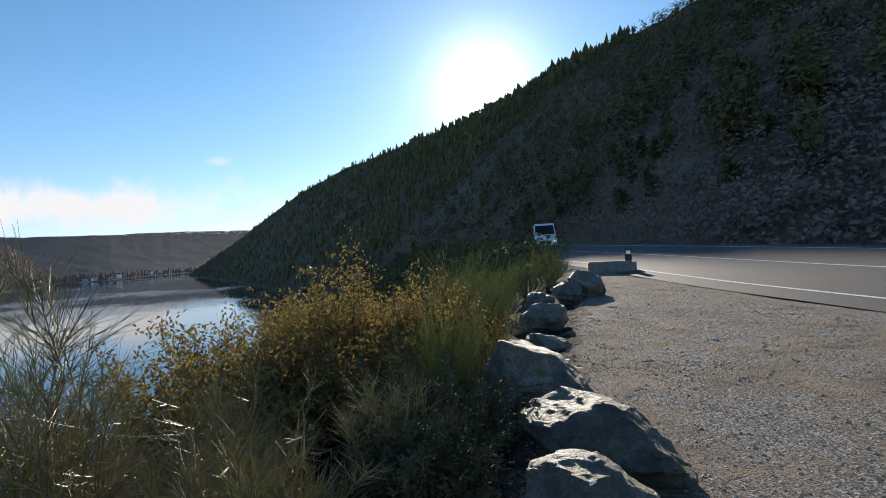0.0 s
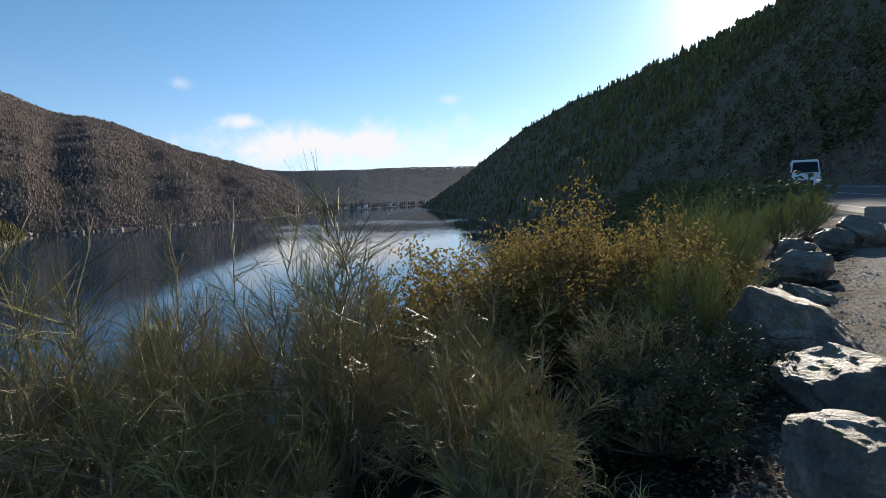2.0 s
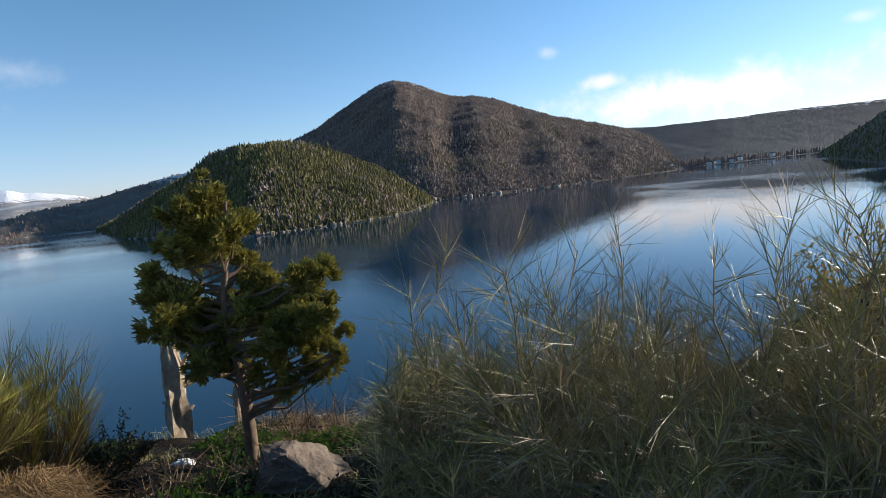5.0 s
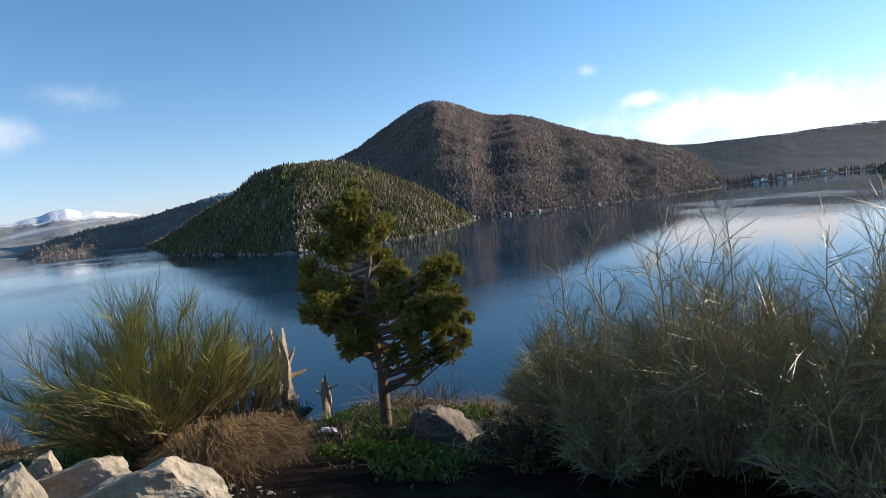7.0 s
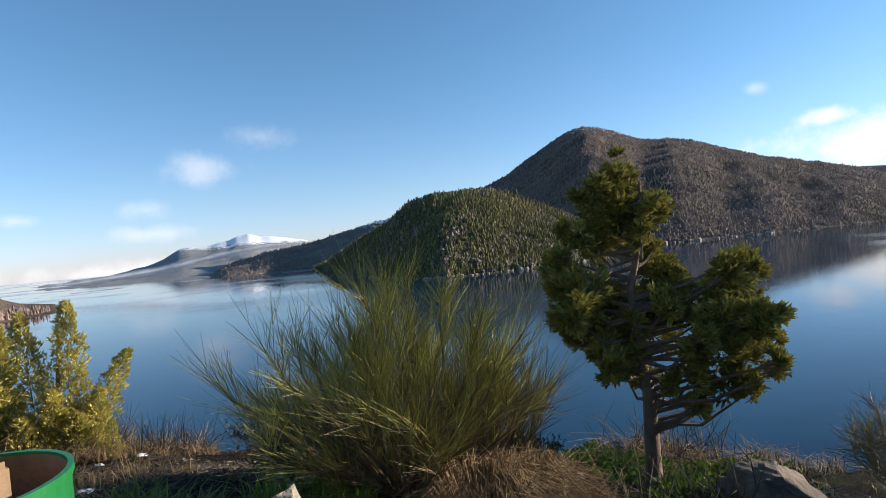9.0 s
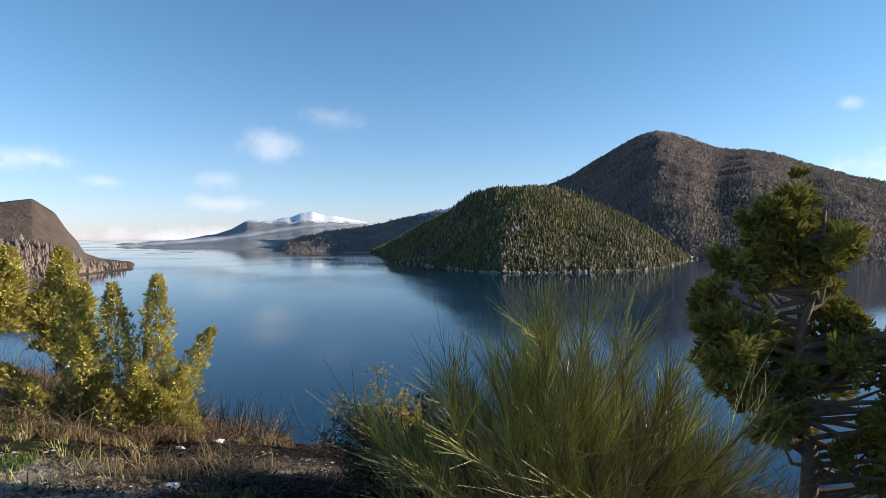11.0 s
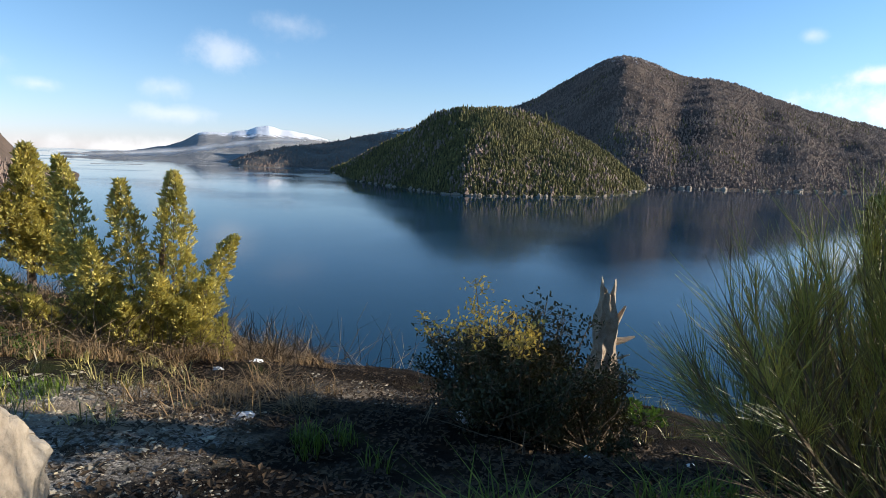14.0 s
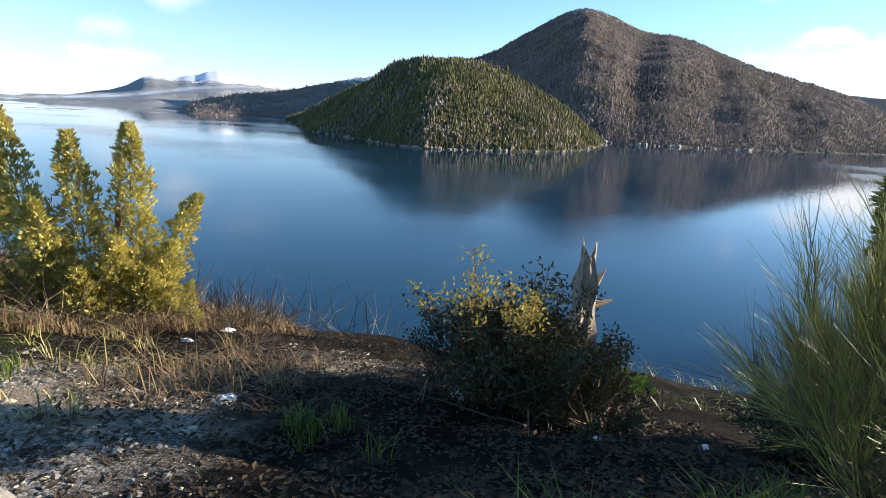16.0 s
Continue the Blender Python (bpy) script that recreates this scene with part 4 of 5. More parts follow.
for i, (bx, by, h, w) in enumerate([(0.7, 6.2, 1.5, 1.6), (1.3, 9.6, 2.0, 2.2), (2.0, 12.0, 2.1, 2.4), (3.2, 16.2, 1.9, 2.6), (5.2, 20, 1.7, 2.6), (6.8, 22.5, 1.7, 2.4)]):
    broom_bush("broom_bush", bx, by, h, w, 80, 95 + i, BROOM, "tall green broom bush behind the boulders", wild=0.4, wands=20, thick=0.003)
# Added shrubs: their dark leaves fill the gap where only shade lies.
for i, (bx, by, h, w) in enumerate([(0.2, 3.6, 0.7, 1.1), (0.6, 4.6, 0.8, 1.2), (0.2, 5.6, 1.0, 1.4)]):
    leaf_bush("dark_shrub", bx, by, h, w, 45, 60, 0.04, 110 + i, LEAF_DARK_SHADED, "added low shrub coloured dark for the shade by the boulders")
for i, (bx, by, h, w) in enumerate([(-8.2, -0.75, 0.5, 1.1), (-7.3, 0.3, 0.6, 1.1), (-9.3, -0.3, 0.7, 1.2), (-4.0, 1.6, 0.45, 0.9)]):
    leaf_bush("dark_shrub", bx, by, h, w, 60, 40, 0.035, 120 + i, LEAF_DARK_SHADED, "low dark twiggy shrub on the bank edge")
# Sun on its top and shade below are put into two leaf colours.
leaf_bush("flowering_shrub", -8.8, -1.2, 1.2, 1.5, 90, 90, 0.04, 90, LEAF_DARK_SHADED, "bush coloured dark where shaded and golden at its sunlit top", crest=0.72)
# the cypress, its clumps as (across, deep, up, radius, tall)
ACROSS, DEEP = Vector((0.63, 0.77, 0)), Vector((-0.77, 0.63, 0))
crown = [(-.1, 0, 3.25, .13, .3), (-.12, .05, 2.95, .26, .3), (-.36, -.1, 3.1, .13, .2), (.3, .1, 2.97, .17, .17), (.2, -.1, 2.8, .2, .15), (-.25, .15, 2.7, .22, .2), (-.57, .1, 2.62, .2, .2), (-.8, .0, 2.37, .16, .16), (-.57, -.2, 2.12, .27, .22),
         (-.78, .1, 1.93, .2, .18), (-.28, .3, 1.9, .26, .2), (-.41, -.1, 1.52, .24, .18), (-.6, .25, 1.7, .22, .16), (.15, .35, 2.45, .15, .12), (.3, .3, 2.27, .17, .13), (.51, .1, 1.95, .26, .2), (.9, 0, 2.25, .15, .2), (.78, .2, 2.0, .26, .22),
         (.97, -.1, 1.75, .23, .2), (1.12, .05, 1.45, .17, .17), (.77, -.15, 1.55, .26, .2), (.84, .1, 1.17, .18, .15), (.4, -.1, 1.3, .17, .13), (.08, .3, 1.75, .28, .22), (-.12, .1, 1.32, .18, .12), (.46, 0, 0.95, .08, .08)]
twigs = random.Random(55)
crown = [(a * 0.97, b, z, r * 1.15, t * 1.15) for a, b, z, r, t in crown] + [(a + twigs.uniform(-1.2, 1.2) * r, b + twigs.uniform(-1.3, 1.3) * r, z + twigs.uniform(-1.1, 1.1) * r, r * twigs.uniform(0.45, 0.75), t * 0.6) for a, b, z, r, t in crown for _ in range(3)]
conifer("cypress_tree", -7.0, 1.75, 3.2, [(*(ACROSS * a + DEEP * b).xy * 0.93, z * 0.94, r * 0.93, t * 0.93) for a, b, z, r, t in crown], 5, CYPRESS, "dark green cypress with a bare reddish trunk", per=560, size=0.062, trunk=0.085)
conifer("cypress_tree", -12.3, -4.4, 2.1, [(.1, .0, .6, .3, .3), (-.1, -.7, .6, .35, .3), (.2, -.35, .5, .35, .3)], 6, CYPRESS_SUNLIT, "golden green young cypress in sunlight", per=500, size=0.05,
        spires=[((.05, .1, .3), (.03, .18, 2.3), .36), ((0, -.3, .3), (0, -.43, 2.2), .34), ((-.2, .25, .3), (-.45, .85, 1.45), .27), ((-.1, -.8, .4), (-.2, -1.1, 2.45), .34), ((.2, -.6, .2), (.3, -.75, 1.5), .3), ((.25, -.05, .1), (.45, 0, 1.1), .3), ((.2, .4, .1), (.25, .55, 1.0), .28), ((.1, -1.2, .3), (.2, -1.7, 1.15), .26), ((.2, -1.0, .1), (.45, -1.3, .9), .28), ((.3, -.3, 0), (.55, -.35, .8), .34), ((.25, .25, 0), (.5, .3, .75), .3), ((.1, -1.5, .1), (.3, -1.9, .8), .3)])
conifer("cypress_tree", -11.78, -3.68, 0.6, [], 7, CYPRESS_SUNLIT, "tiny cypress seedling coloured sunlit gold on the bank edge", size=0.04, trunk=0.02, spires=[((0, 0, .05), (0.02, 0.0, .62), .12)])
conifer("tall_tree", -19.9, -9.9, 3.5, [(0, 0, 1.4, .6, .5), (-.5, 1.3, 1.3, .6, .5)], 8, CYPRESS_SUNLIT, "tall yellow-green tree on the sunny bank", per=110, size=0.1, trunk=0.12,
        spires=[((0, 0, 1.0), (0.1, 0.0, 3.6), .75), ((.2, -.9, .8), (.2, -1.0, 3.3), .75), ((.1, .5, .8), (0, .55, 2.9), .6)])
conifer("tall_tree", -20.6, -8.5, 3.6, [(.1, .3, 1.2, .6, .5)], 10, CYPRESS_SUNLIT, "slender yellow-green tree beside a taller one", per=110, size=0.1, trunk=0.11,
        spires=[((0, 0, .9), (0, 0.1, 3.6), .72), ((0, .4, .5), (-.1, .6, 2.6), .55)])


# ---- dead wood ----
def snag(name, x, y, z, height, radius, seed, spikes, knobs, label, tilt=0.0):
    """A broken dead trunk: fluted wood, a jagged top and stubs of limbs."""
    rng = random.Random(seed)
    sides, rings = 18, 26
    vs, fs = [], []
    cut = [max([h * math.exp(-((math.remainder(q / sides * math.tau - a, math.tau)) / w) ** 2) for a, h, w in spikes]) for q in range(sides)]
    for r in range(rings):
        u = r / (rings - 1)
        for q in range(sides):
            a = q / sides * math.tau
            top = height * (0.85 + cut[q] + 0.02 * math.sin(q * 7.3 + seed))
            rad = radius * (1.05 - 0.3 * u) * (1 + 0.2 * math.sin(a * 4 + u * 3 + seed) + 0.12 * math.sin(a * 9 + u * 5) + 0.12 * math.sin(u * 17 + a * 2)) * (1 + 0.5 * max(0, 0.1 - u) * 6)
            if u > 0.8:
                rad *= 1 - 0.32 * (u - 0.8) / 0.2
            zz = u * top
            vs.append((rad * math.cos(a) + tilt * zz + rng.uniform(-1, 1) * radius * 0.03, rad * math.sin(a) + rng.uniform(-1, 1) * radius * 0.03, zz))
    for r in range(rings - 1):
        for q in range(sides):
            k = (q + 1) % sides
            fs.append((r * sides + q, r * sides + k, (r + 1) * sides + k, (r + 1) * sides + q))
    o = len(vs)
    vs.append((tilt * height * 0.6, 0, height * 0.62))
    fs.extend(((rings - 1) * sides + q, (rings - 1) * sides + (q + 1) % sides, o) for q in range(sides))
    root = thing(name, x, y, z, label, "tree stump")
    child(mesh_object("trunk", vs, fs, DEADWOOD), root)
    for a, h, ln, rise in knobs:
        d = Vector((math.cos(a), math.sin(a), rise)).normalized()
        p = Vector((math.cos(a) * radius * 0.45 + tilt * h, math.sin(a) * radius * 0.45, h))
        s = Soup()
        s.stem([p, p + d * ln * 0.55, p + d * ln + Vector((0, 0, 0.03))], radius * 0.38, radius * 0.08, 7)
        child(s.object("limb_stub", DEADWOOD), root)
    return root


snag("dead_stump", -12.1, 2.08, -2.85, 2.45, 0.21, 4, [(0.4, 0.02, 0.45), (4.5, 0.15, 0.4), (1.6, 0.11, 0.35), (3.0, 0.04, 0.4)], [(1.4, 1.5, 0.42, 1.6), (1.35, 1.28, 0.42, 0.15), (4.2, 0.95, 0.16, 0.3), (1.3, 0.75, 0.2, 0.4)], "tall weathered dead tree stump with a jagged top")
snag("dead_stump", -14.5, 3.9, -4.3, 1.9, 0.14, 9, [(0.4, 0.15, 0.6), (3.3, 0.06, 0.5)], [(0.7, 1.45, 0.42, 0.35), (3.8, 1.3, 0.3, 0.3)], "small bleached broken stump with side spikes")

# ---- low growth, as masses ----


def patch(name, mat, label, category, spots, n, h, seed, spread=0.6, droop=0.2, blades=26):
    """Tufts of blades strewn over a few round spots."""
    rng = random.Random(seed)
    s = Soup()
    for cx, cy, r in spots:
        for _ in range(int(n * r * r)):
            a, q = rng.uniform(0, math.tau), math.sqrt(rng.random()) * r
            x, y = cx + math.cos(a) * q, cy + math.sin(a) * q
            tuft(s, x, y, gz(x, y) - 0.01, blades, h * rng.uniform(0.6, 1.2) * (1.15 - 0.5 * q / r), rng, spread, droop)
    return tagged(s.object(name, mat), label, category, kind="stuff")


patch("fresh_grass", GRASS, "bright green fresh grass tufts", "grass", [ (-8.3, -2.9, 0.25), (-7.9, -2.5, 0.12), (-9.4, -5.0, 0.3), (-11.3, -5.8, 0.6), (-10.6, -6.4, 0.6), (-12.4, -6.8, 0.6)], 110, 0.26, 31)
patch("fresh_grass", GRASS, "thick clumps of bright green grass by the broom", "grass", [(-5.9, -1.6, 0.28), (-5.7, -1.42, 0.24), (-6.1, -1.75, 0.2), (-6.2, -2.5, 0.35), (-5.95, -2.3, 0.25)], 190, 0.4, 30, 0.8, 0.3, blades=30)
patch("dry_grass", STRAW, "brown dry grass and dead stalks", "grass", [(-12.2, -4.6, 1.3), (-12.2, -3.2, 0.9), (-11.5, -6.0, 1.2), (-8.0, 2.7, 0.9), (-7.3, 3.4, 0.8), (-16, -8, 1.6)], 60, 0.42, 32, 1.0, 0.5)
patch("thin_grass", BROOM_GREY, "thin faded grass on the bank", "grass", [(-10.0, -4.5, 1.2), (-4.5, 1.1, 1.0), (-3.4, 1.5, 0.8), (-2.0, 4.6, 2.8), (0.6, 7.2, 2.0), (-5.5, 4.0, 2.5), (-10, 1.5, 2.4), (-9.0, -5.5, 1.5)], 14, 0.28, 33, 1.1, 0.4, blades=16)
patch("cut_straw", STRAW, "flattened dead straw lying on the ground", "grass", [(-9.4, -3.6, 0.8), (-10.1, -3.1, 0.6)], 70, 0.45, 34, 3.5, 0.3, blades=14)



def tussock(x, y, height, radius, seed):
    """A mound of long dead grass that droops outwards."""
    rng = random.Random(seed)
    root = thing("grass_tussock", x, y, gz(x, y) - 0.02, "mound of long drooping dead brown grass", "grass", kind="stuff")
    s = Soup()
    for _ in range(1500):
        a, q = rng.uniform(0, math.tau), math.sqrt(rng.random())
        c, d = Vector((math.cos(a), math.sin(a), 0)), rng.uniform(0.5, 1.0)
        p = c * radius * 0.35 * q
        top = c * radius * (0.3 + 0.35 * q) + Vector((0, 0, height * d)) + rand_dir(rng) * 0.09
        fall = c * radius * (0.75 + 0.5 * q * d) + Vector((0, 0, height * d * rng.uniform(0.35, 0.8))) + rand_dir(rng) * 0.11
        end = c * radius * (1.0 + 0.7 * q * d) + Vector((0, 0, height * rng.uniform(-0.1, 0.35))) + rand_dir(rng) * 0.16
        s.stem([p, top, fall, end], 0.003, 0.001, 3)
    child(s.object("blade", STRAW), root)
    return root


tussock(-5.35, -0.72, 0.28, 0.36, 38)
tussock(-5.6, -0.35, 0.25, 0.36, 39)


def herbs(name, spots, seed):
    rng = random.Random(seed)
    s = Soup()
    for cx, cy, r in spots:
        for _ in range(int(1500 * r * r)):
            a, q = rng.uniform(0, math.tau), math.sqrt(rng.random()) * r
            x, y = cx + math.cos(a) * q, cy + math.sin(a) * q
            d = rand_dir(rng, 0.8)
            s.leaf((x, y, gz(x, y) + rng.uniform(0.02, 0.22) * (1 - q / r * 0.6)), d, d.orthogonal().normalized(), rng.uniform(0.04, 0.09), 0.04)
    return tagged(s.object(name, HERB), "low leafy green herbs on the bank", "herbs", kind="stuff")


herbs("green_herbs", [(-7.3, 2.1, 0.7), (-7.0, 2.9, 0.5), (-8.2, 2.0, 0.6), (-5.4, 0.6, 0.4), (-5.0, 0.95, 0.45), (-4.4, 0.7, 0.4), (-5.9, 1.1, 0.4), (-11.3, -5.8, 0.7), (-9.6, 0.6, 0.5)], 35)


def leaf_litter(name, spots, seed):
    """Fallen leaves, clods and bits of bark lying flat."""
    rng = random.Random(seed)
    s = Soup()
    for cx, cy, r, n in spots:
        for _ in range(n):
            a, q = rng.uniform(0, math.tau), math.sqrt(rng.random()) * r
            x, y = cx + math.cos(a) * q, cy + math.sin(a) * q
            d = Vector((rng.uniform(-1, 1), rng.uniform(-1, 1), rng.uniform(-0.15, 0.35))).normalized()
            w = Vector((-d.y, d.x, rng.uniform(-0.3, 0.3))).normalized()
            s.leaf((x, y, gz(x, y) + 0.008), d, w, rng.uniform(0.02, 0.07), rng.uniform(0.012, 0.035))
    return tagged(s.object(name, LITTER), "brown leaf litter and bits of bark", "leaf litter", kind="stuff")


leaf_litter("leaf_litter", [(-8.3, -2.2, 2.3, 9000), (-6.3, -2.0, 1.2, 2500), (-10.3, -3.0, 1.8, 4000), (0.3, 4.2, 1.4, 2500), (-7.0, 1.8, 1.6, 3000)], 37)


def brushwood(name, spots, seed, label, mat=TWIG):
    """Heaps of bare bent twigs."""
    rng = random.Random(seed)
    s = Soup()
    for cx, cy, r, h, n in spots:
        for _ in range(n):
            a, q = rng.uniform(0, math.tau), math.sqrt(rng.random()) * r
            p = Vector((cx + math.cos(a) * q, cy + math.sin(a) * q, 0))
            p.z = gz(p.x, p.y) + rng.uniform(0, 0.3) * h
            d = rand_dir(rng, 0.5)
            ln = h * rng.uniform(0.4, 1.1)
            s.stem([p, p + d * ln * 0.5 + rand_dir(rng) * ln * 0.1, p + d * ln + rand_dir(rng) * ln * 0.15], 0.006, 0.0015, 3)
    return tagged(s.object(name, mat), label, "brushwood", kind="stuff")


def bank_scrub(name, count, seed):
    """Low bushes on the bank between the far bend of the road and the water."""
    rng = random.Random(seed)
    s = Soup()
    for _ in range(count):
        y = 28 + 140 * rng.random() ** 1.2
        edge = float(np.interp(y, EDGE[11:, 1], EDGE[11:, 0]))
        x = edge - 26 * rng.random() ** 1.5 + 0.5
        base, h = gz(x, y), rng.uniform(0.8, 2.2)
        if base < LAKE + 0.5:
            continue
        for _ in range(26):
            d, e = rand_dir(rng), rand_dir(rng, 0.2)
            at = Vector((x + d.x * h * 0.6, y + d.y * h * 0.6, base + h * (0.45 + 0.5 * d.z)))
            s.leaf(at, e, e.orthogonal().normalized(), rng.uniform(0.25, 0.6), rng.uniform(0.15, 0.3))
    return tagged(s.object(name, FOREST), "dark scrub on the bank below the road bend", "scrub", kind="stuff")


bank_scrub("bank_scrub", 1500, 61)
brushwood("brushwood", [(-12.3, -4.7, 1.1, 0.7, 700), (-12.5, -3.2, 0.8, 0.6, 500), (-12.0, -6.2, 1.0, 0.7, 350), (-8.9, -1.0, 0.9, 0.6, 260), (-5.9, 1.0, 0.7, 0.5, 160), (-8.3, 3.0, 0.8, 0.7, 260), (0.4, 5.0, 0.8, 0.5, 220), (-13.9, -1.4, 0.8, 1.2, 60), (-15.5, -7.8, 1.5, 0.8, 400)], 36, "heaps of bare brown twigs on the bank")


def pebbles():
    """Loose gravel stones, thickest near the boulders."""
    rng = random.Random(50)
    s = Soup()
    spots = [(2.6, 4.4, 2.4, 6500, 0.75), (4.5, 8.5, 3.2, 5000, 1.0), (6.5, 13, 3.5, 900, 1.6), (-9.0, -4.4, 1.2, 2600, 1.0), (-7.6, -4.2, 0.8, 700, 0.9), (-10.1, -2.2, 0.9, 900, 0.8), (-4.2, -1.0, 0.8, 500, 0.9)]
    for cx, cy, r, n, k in spots:
        for _ in range(n):
            a, q = rng.uniform(0, math.tau), math.sqrt(rng.random()) * r
            x, y = cx + math.cos(a) * q, cy + math.sin(a) * q
            if off_line(x, y, ROAD)[0] < 5.0:
                continue
            if wobble(x, y, 0.7, 3.0) < rng.uniform(-1.2, 0.2):
                continue
            w = k * (0.007 + 0.03 * rng.random() ** 4)
            z0 = gz(x, y)
            t = rng.uniform(0, 6.28)
            v = [(x + w * math.cos(t + j * 1.257) * rng.uniform(0.7, 1.2), y + w * math.sin(t + j * 1.257) * rng.uniform(0.7, 1.2), z0 - 0.004 + w * rng.uniform(-0.1, 0.3)) for j in range(5)]
            v.append((x + rng.uniform(-0.3, 0.3) * w, y + rng.uniform(-0.3, 0.3) * w, z0 + w * rng.uniform(0.25, 0.6)))
            s.add(v, [(j, (j + 1) % 5, 5) for j in range(5)])
    return tagged(s.object("gravel", PEBBLE), "loose grey and tan gravel stones", "gravel", kind="stuff")


PEBBLE = material("gravel_stone", [(0.3, (0.17, 0.15, 0.13)), (0.5, (0.3, 0.27, 0.23)), (0.7, (0.48, 0.44, 0.38))], 20.0, 0.85, 0.0, island=0.5)
pebbles()


# ---- made things ----
def box(bm, x0, x1, y0, y1, z0, z1, bevel=0.0):
    m = Matrix.Translation(((x0 + x1) / 2, (y0 + y1) / 2, (z0 + z1) / 2)) @ Matrix.Diagonal((x1 - x0, y1 - y0, z1 - z0, 1))
    g = bmesh.ops.create_cube(bm, size=1.0, matrix=m)
    if bevel:
        es = list({e for v in g["verts"] for e in v.link_edges})
        bmesh.ops.bevel(bm, geom=es, offset=bevel, segments=2, affect="EDGES")
    return bm


def ring(bm, r, z0, z1, sides=40, inner=None, dent=0.0):
    """A wall of a drum, with an inner face."""
    inner = inner or r - 0.004
    loops = []
    for rad, z in ((r, z0), (r, z1), (inner, z1), (inner, z0)):
        loops.append([bm.verts.new(((rad + dent * math.sin(3 * q / sides * math.tau) * (z - z0)) * math.cos(q / sides * math.tau), rad * math.sin(q / sides * math.tau), z)) for q in range(sides)])
    for a, b in zip(loops, loops[1:]):
        for q in range(sides):
            bm.faces.new((a[q], a[(q + 1) % sides], b[(q + 1) % sides], b[q]))
    return bm


def litter_drum(x, y):
    d = thing("litter_bin", x, y, gz(x, y), "green painted steel drum used as a litter bin", "litter bin", turn=20)
    part("body", ring(bmesh.new(), 0.29, 0.0, 0.85, dent=0.015), GREEN_PAINT, d)
    part("lining", ring(bmesh.new(), 0.285, 0.05, 0.845, inner=0.280), RUST, d, "rusty bare inside wall")
    for z in (0.28, 0.57):
        part("hoop", ring(bmesh.new(), 0.297, z - 0.012, z + 0.012, inner=0.289), GREEN_PAINT, d)
    part("rim", ring(bmesh.new(), 0.298, 0.835, 0.855, inner=0.282), GREEN_PAINT, d)
    for k in range(12):
        bm = bmesh.new()
        box(bm, 0.289, 0.297, -0.008, 0.008, 0.3, 0.7, 0.003)
        ob = part("rib", bm, DARK if k % 2 else GREEN_PAINT, d)
        ob.matrix_basis = pose(0, 0, 0, 0, 0, k * 30)
    bm = bmesh.new()
    bmesh.ops.create_circle(bm, cap_ends=True, radius=0.279, segments=32, matrix=Matrix.Translation((0, 0, 0.3)))
    part("bottom", bm, RUST, d)
    c = thing("cardboard_box", x, y, gz(x, y) + 0.42, "torn brown cardboard box stuffed in the bin", "box", turn=35)
    for ob_args in ((-0.15, 0.15, 0.1, 0.108, 0, 0.48), (-0.15, -0.142, -0.12, 0.1, 0, 0.42), (0.142, 0.15, -0.12, 0.1, 0, 0.5)):
        part("side", box(bmesh.new(), *ob_args), CARD, c)
    return d


litter_drum(-4.42, -2.62)


def crumple(name, x, y, size, seed, mat, label):
    rng = random.Random(seed)
    bm = bmesh.new()
    bmesh.ops.create_icosphere(bm, subdivisions=3, radius=1.0)
    off = Vector((seed * 3.1, seed * 1.7, 0))
    for v in bm.verts:
        v.co *= 1 + 0.5 * noise.noise(v.co * 2.2 + off) + 0.2 * noise.noise(v.co * 6 + off)
        v.co = Vector((v.co.x * size, v.co.y * size * 0.6, max(v.co.z, -0.5) * size * 0.35))
    me = bpy.data.meshes.new(name)
    bm.to_mesh(me)
    bm.free()
    me.materials.append(mat)
    ob = new(name, me)
    ob.matrix_basis = pose(x, y, gz(x, y) + size * 0.16, 0, 0, rng.uniform(0, 360))
    return tagged(ob, label, "litter", "litter on the bank")


for i, (lx, ly, sz) in enumerate([(-11.38, -3.31, 0.09), (-10.96, -3.7, 0.07), (-8.92, -1.58, 0.11), (-8.89, -3.39, 0.08), (-7.7, -1.1, 0.05), (-7.5, 1.15, 0.12), (4.8, 7.8, 0.06), (-7.3, -0.6, 0.04)]):
    crumple("plastic_scrap", lx, ly, sz, i, RUBBISH, "crumpled white plastic scrap on the ground")


def marker(x, y):
    b = thing("barrier_block", x, y, gz(x, y), "low grey concrete block at the road edge", "block", turn=-25)
    part("body", box(bmesh.new(), -1.3, 0.55, -0.3, 0.3, -0.05, 0.5, 0.05), CONCRETE, b)
    part("end", box(bmesh.new(), 0.56, 0.7, -0.27, 0.27, -0.02, 0.46, 0.04), CONCRETE, b, "chipped end of the block")
    p = thing("marker_post", x + 0.35, y - 0.15, gz(x, y) + 0.5, "dark square road marker post", "post", turn=-25)
    part("post", box(bmesh.new(), -0.14, 0.14, -0.05, 0.05, -0.01, 0.48, 0.02), DARK, p)
    part("reflector", box(bmesh.new(), -0.09, 0.09, -0.058, -0.051, 0.28, 0.42, 0.002), CHROME, p, "pale reflector plate")


marker(10.2, 23.4)
pole = thing("wooden_pole", -15.75, -8.15, -2.1, "pale bare wooden pole among the trees", "pole")
s = Soup()
s.stem([(0, 0, 0), (0.02, -0.02, 0.6), (0.03, -0.1, 1.45)], 0.05, 0.04, 8)
child(s.object("shaft", PALEWOOD, True), pole)


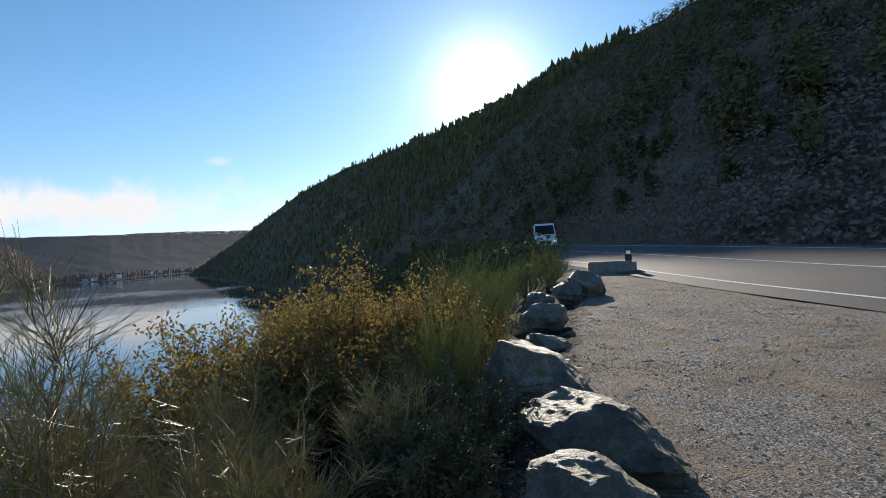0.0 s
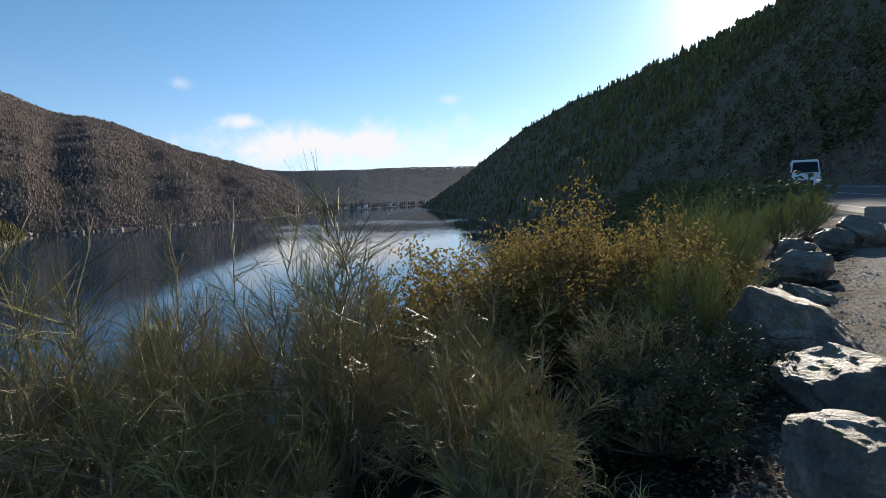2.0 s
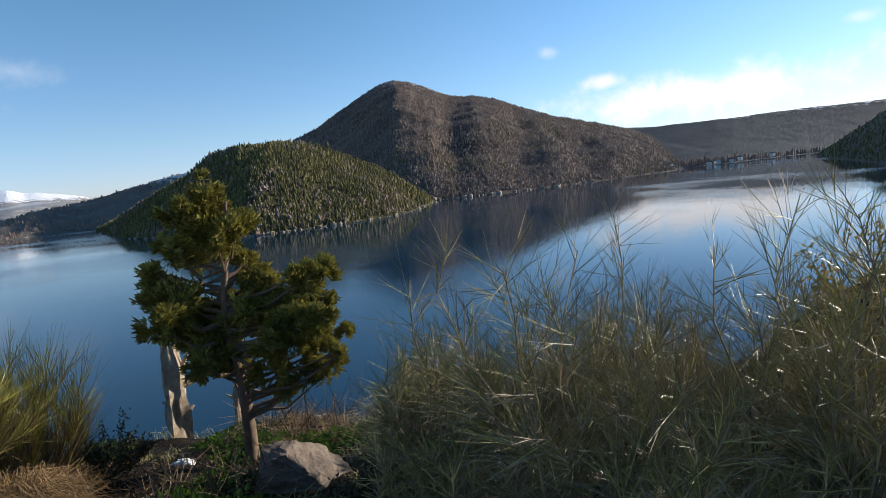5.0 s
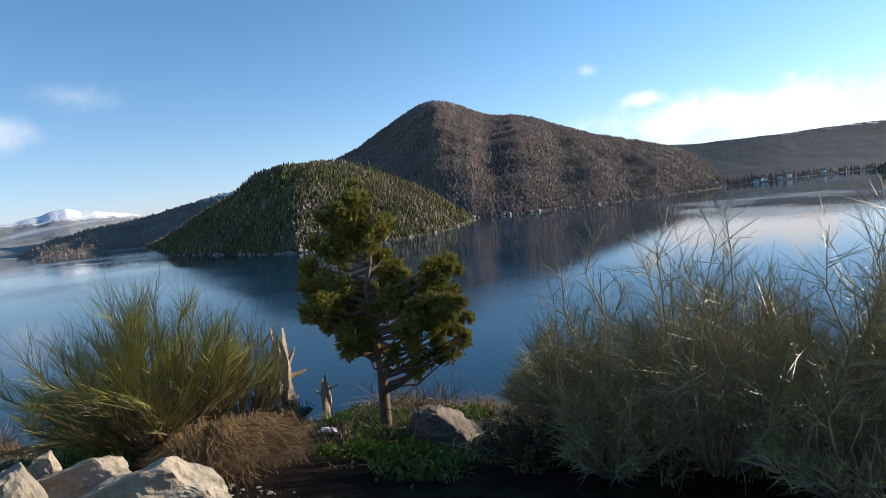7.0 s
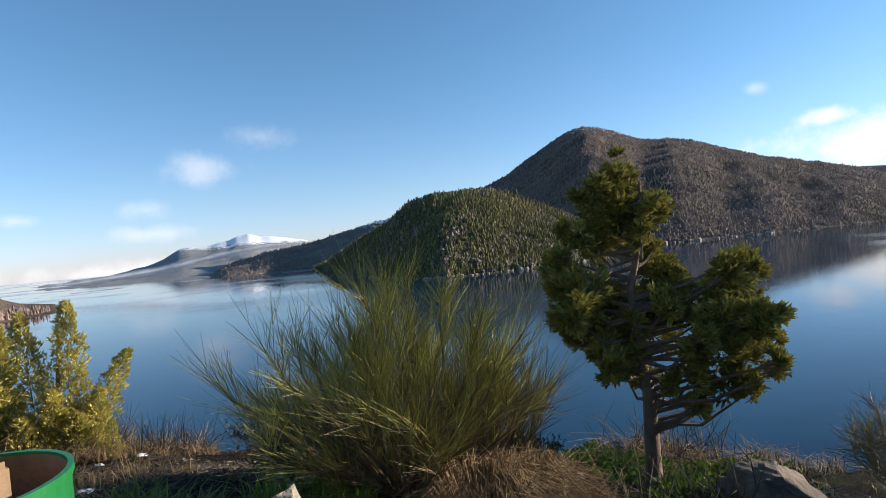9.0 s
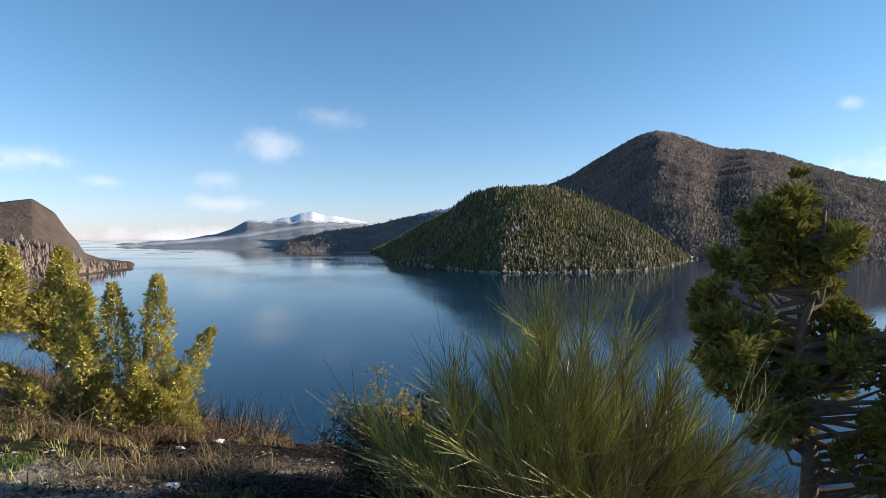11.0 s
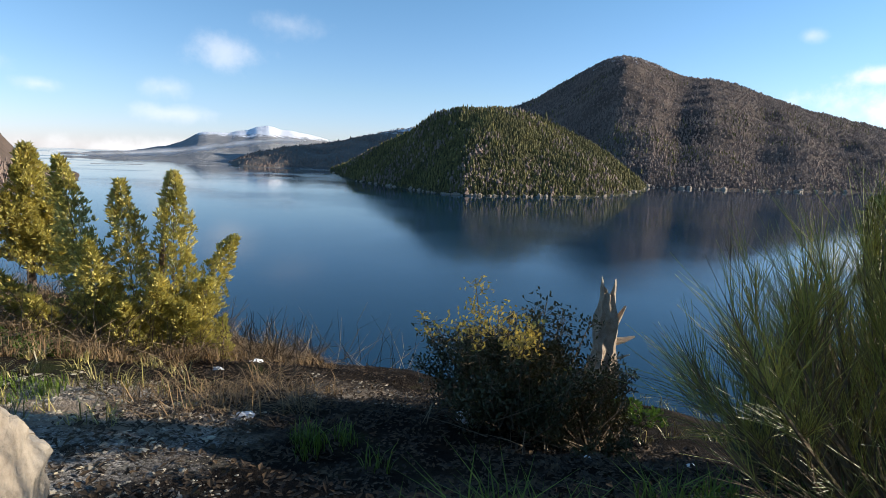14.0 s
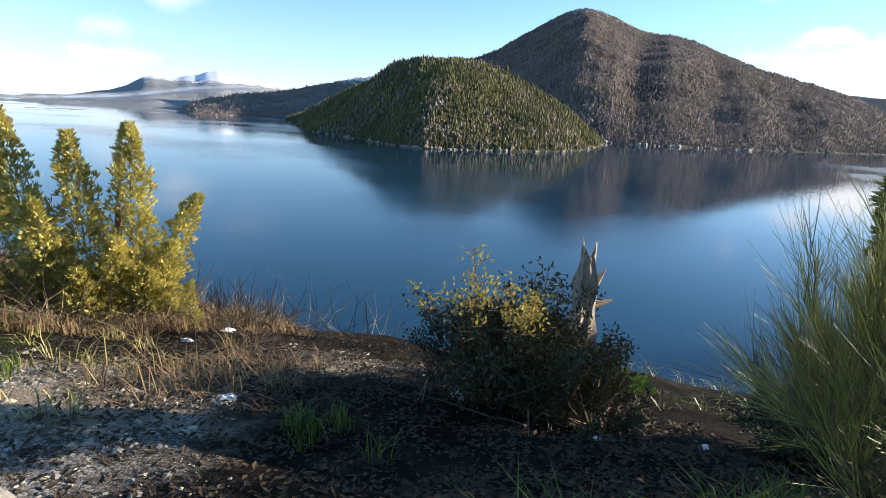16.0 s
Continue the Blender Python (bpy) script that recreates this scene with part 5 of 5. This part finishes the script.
def van(x, y, z, turn):
    """A tall white minibus with a luggage rack."""
    v = thing("minibus", x, y, z, "white high-roofed minibus with headlights on the road", "van", turn=turn)
    prof = [(-2.9, 0.35), (-2.95, 1.2), (-2.85, 2.45), (-2.6, 2.6), (1.15, 2.62), (1.45, 2.5), (2.15, 1.55), (2.85, 1.25), (3.0, 0.95), (3.0, 0.4), (2.7, 0.3), (-2.7, 0.3)]
    bm = bmesh.new()
    sides = []
    for sx, k in ((-1.0, 0.0), (1.0, 0.0)):
        sides.append([bm.verts.new((sx * (1.0 if zz < 1.4 else 1.0 - 0.12 * (zz - 1.4) / 1.2), -yy, zz)) for yy, zz in prof])
    n = len(prof)
    for q in range(n):
        bm.faces.new((sides[0][q], sides[0][(q + 1) % n], sides[1][(q + 1) % n], sides[1][q]))
    bm.faces.new(sides[0])
    bm.faces.new(sides[1][::-1])
    bmesh.ops.recalc_face_normals(bm, faces=bm.faces[:])
    bmesh.ops.bevel(bm, geom=bm.edges[:], offset=0.05, segments=2, affect="EDGES")
    part("body", bm, WHITE_PAINT, v)
    bm = bmesh.new()
    q = [bm.verts.new(p) for p in ((-0.8, -1.52, 2.43), (0.8, -1.52, 2.43), (0.88, -2.14, 1.6), (-0.88, -2.14, 1.6))]
    bm.faces.new(q)
    bmesh.ops.solidify(bm, geom=bm.faces[:], thickness=-0.03)
    part("windscreen", bm, GLASS, v)
    for sx in (-1, 1):
        for y0, y1 in ((-1.35, -0.75), (-0.6, 0.5), (0.65, 1.7), (1.85, 2.6)):
            part("window", box(bmesh.new(), *sorted((sx * 0.9, sx * 1.0)), y0, y1, 1.5, 2.2, 0.02), GLASS, v)
        part("headlight", box(bmesh.new(), *sorted((sx * 0.62, sx * 0.94)), -3.02, -2.85, 0.85, 1.08, 0.03), CHROME, v)
        m = part("mirror", box(bmesh.new(), *sorted((sx * 1.02, sx * 1.2)), -1.75, -1.6, 1.5, 1.8, 0.03), DARK, v)
        for wy in (-1.9, 1.75):
            bm = bmesh.new()
            bmesh.ops.create_cone(bm, cap_ends=True, radius1=0.36, radius2=0.36, depth=0.24, segments=28, matrix=Matrix.Translation((sx * 0.92, wy, 0.36)) @ Matrix.Rotation(math.pi / 2, 4, "Y"))
            w = part("wheel", bm, TYRE, v, "black tyre")
            bm = bmesh.new()
            bmesh.ops.create_cone(bm, cap_ends=True, radius1=0.2, radius2=0.18, depth=0.03, segments=20, matrix=Matrix.Translation((sx * 1.05, wy, 0.36)) @ Matrix.Rotation(math.pi / 2, 4, "Y"))
            part("rim", bm, CHROME, w)
    part("grille", box(bmesh.new(), -0.5, 0.5, -3.03, -2.9, 0.72, 1.02, 0.02), DARK, v)
    part("bumper", box(bmesh.new(), -0.98, 0.98, -3.08, -2.85, 0.36, 0.62, 0.05), DARK, v)
    for sx in (-0.7, 0.7):
        part("roof_rail", box(bmesh.new(), sx - 0.02, sx + 0.02, -0.6, 2.3, 2.72, 2.76, 0.01), DARK, v)
    for ry in (-0.5, 0.4, 1.3, 2.2):
        part("roof_bar", box(bmesh.new(), -0.75, 0.75, ry - 0.02, ry + 0.02, 2.62, 2.73, 0.008), DARK, v)
    return v


van(15.4, 52.0, road_height(-1.0, 52.0), -14)


# ---- the village on the far shore ----
def house(x, y, z, turn, w, d, h, seed):
    rng = random.Random(seed)
    o = thing("house", x, y, z, "small pale house with a dark roof on the far shore", "house", "houses on the far shore", turn=turn)
    part("wall", box(bmesh.new(), -w / 2, w / 2, -d / 2, d / 2, -2.0, h, 0.05), WHITE_PAINT, o)
    bm = bmesh.new()
    v = [bm.verts.new(p) for p in ((-w / 2 - 0.5, -d / 2 - 0.5, h - 0.1), (w / 2 + 0.5, -d / 2 - 0.5, h - 0.1), (w / 2 + 0.5, d / 2 + 0.5, h - 0.1), (-w / 2 - 0.5, d / 2 + 0.5, h - 0.1), (-w / 2 - 0.5, 0, h + d * 0.4), (w / 2 + 0.5, 0, h + d * 0.4))]
    for f in ((0, 1, 5, 4), (3, 4, 5, 2), (0, 4, 3), (1, 2, 5), (0, 3, 2, 1)):
        bm.faces.new([v[i] for i in f])
    part("roof", bm, DARK, o, "dark pitched roof")
    for k in (-0.3, 0.0, 0.3):
        win = part("window", box(bmesh.new(), w * k - 0.5, w * k + 0.5, -d / 2 - 0.04, -d / 2 + 0.05, 1.0, 2.3), GLASS, o)
    return o


rng = random.Random(77)
for i in range(16):
    az = rng.uniform(21, 40)
    dist = np.interp(az, [18, 24, 30, 36, 42], [1720, 1420, 1320, 1120, 960]) + rng.uniform(15, 45)
    p = way(az, 0) * float(dist)
    house(p.x, p.y, LAKE + 2.5 + rng.uniform(0, 5), -az * -1 + rng.uniform(-40, 40), rng.uniform(7, 13), rng.uniform(6, 8), rng.uniform(3.5, 6), i)
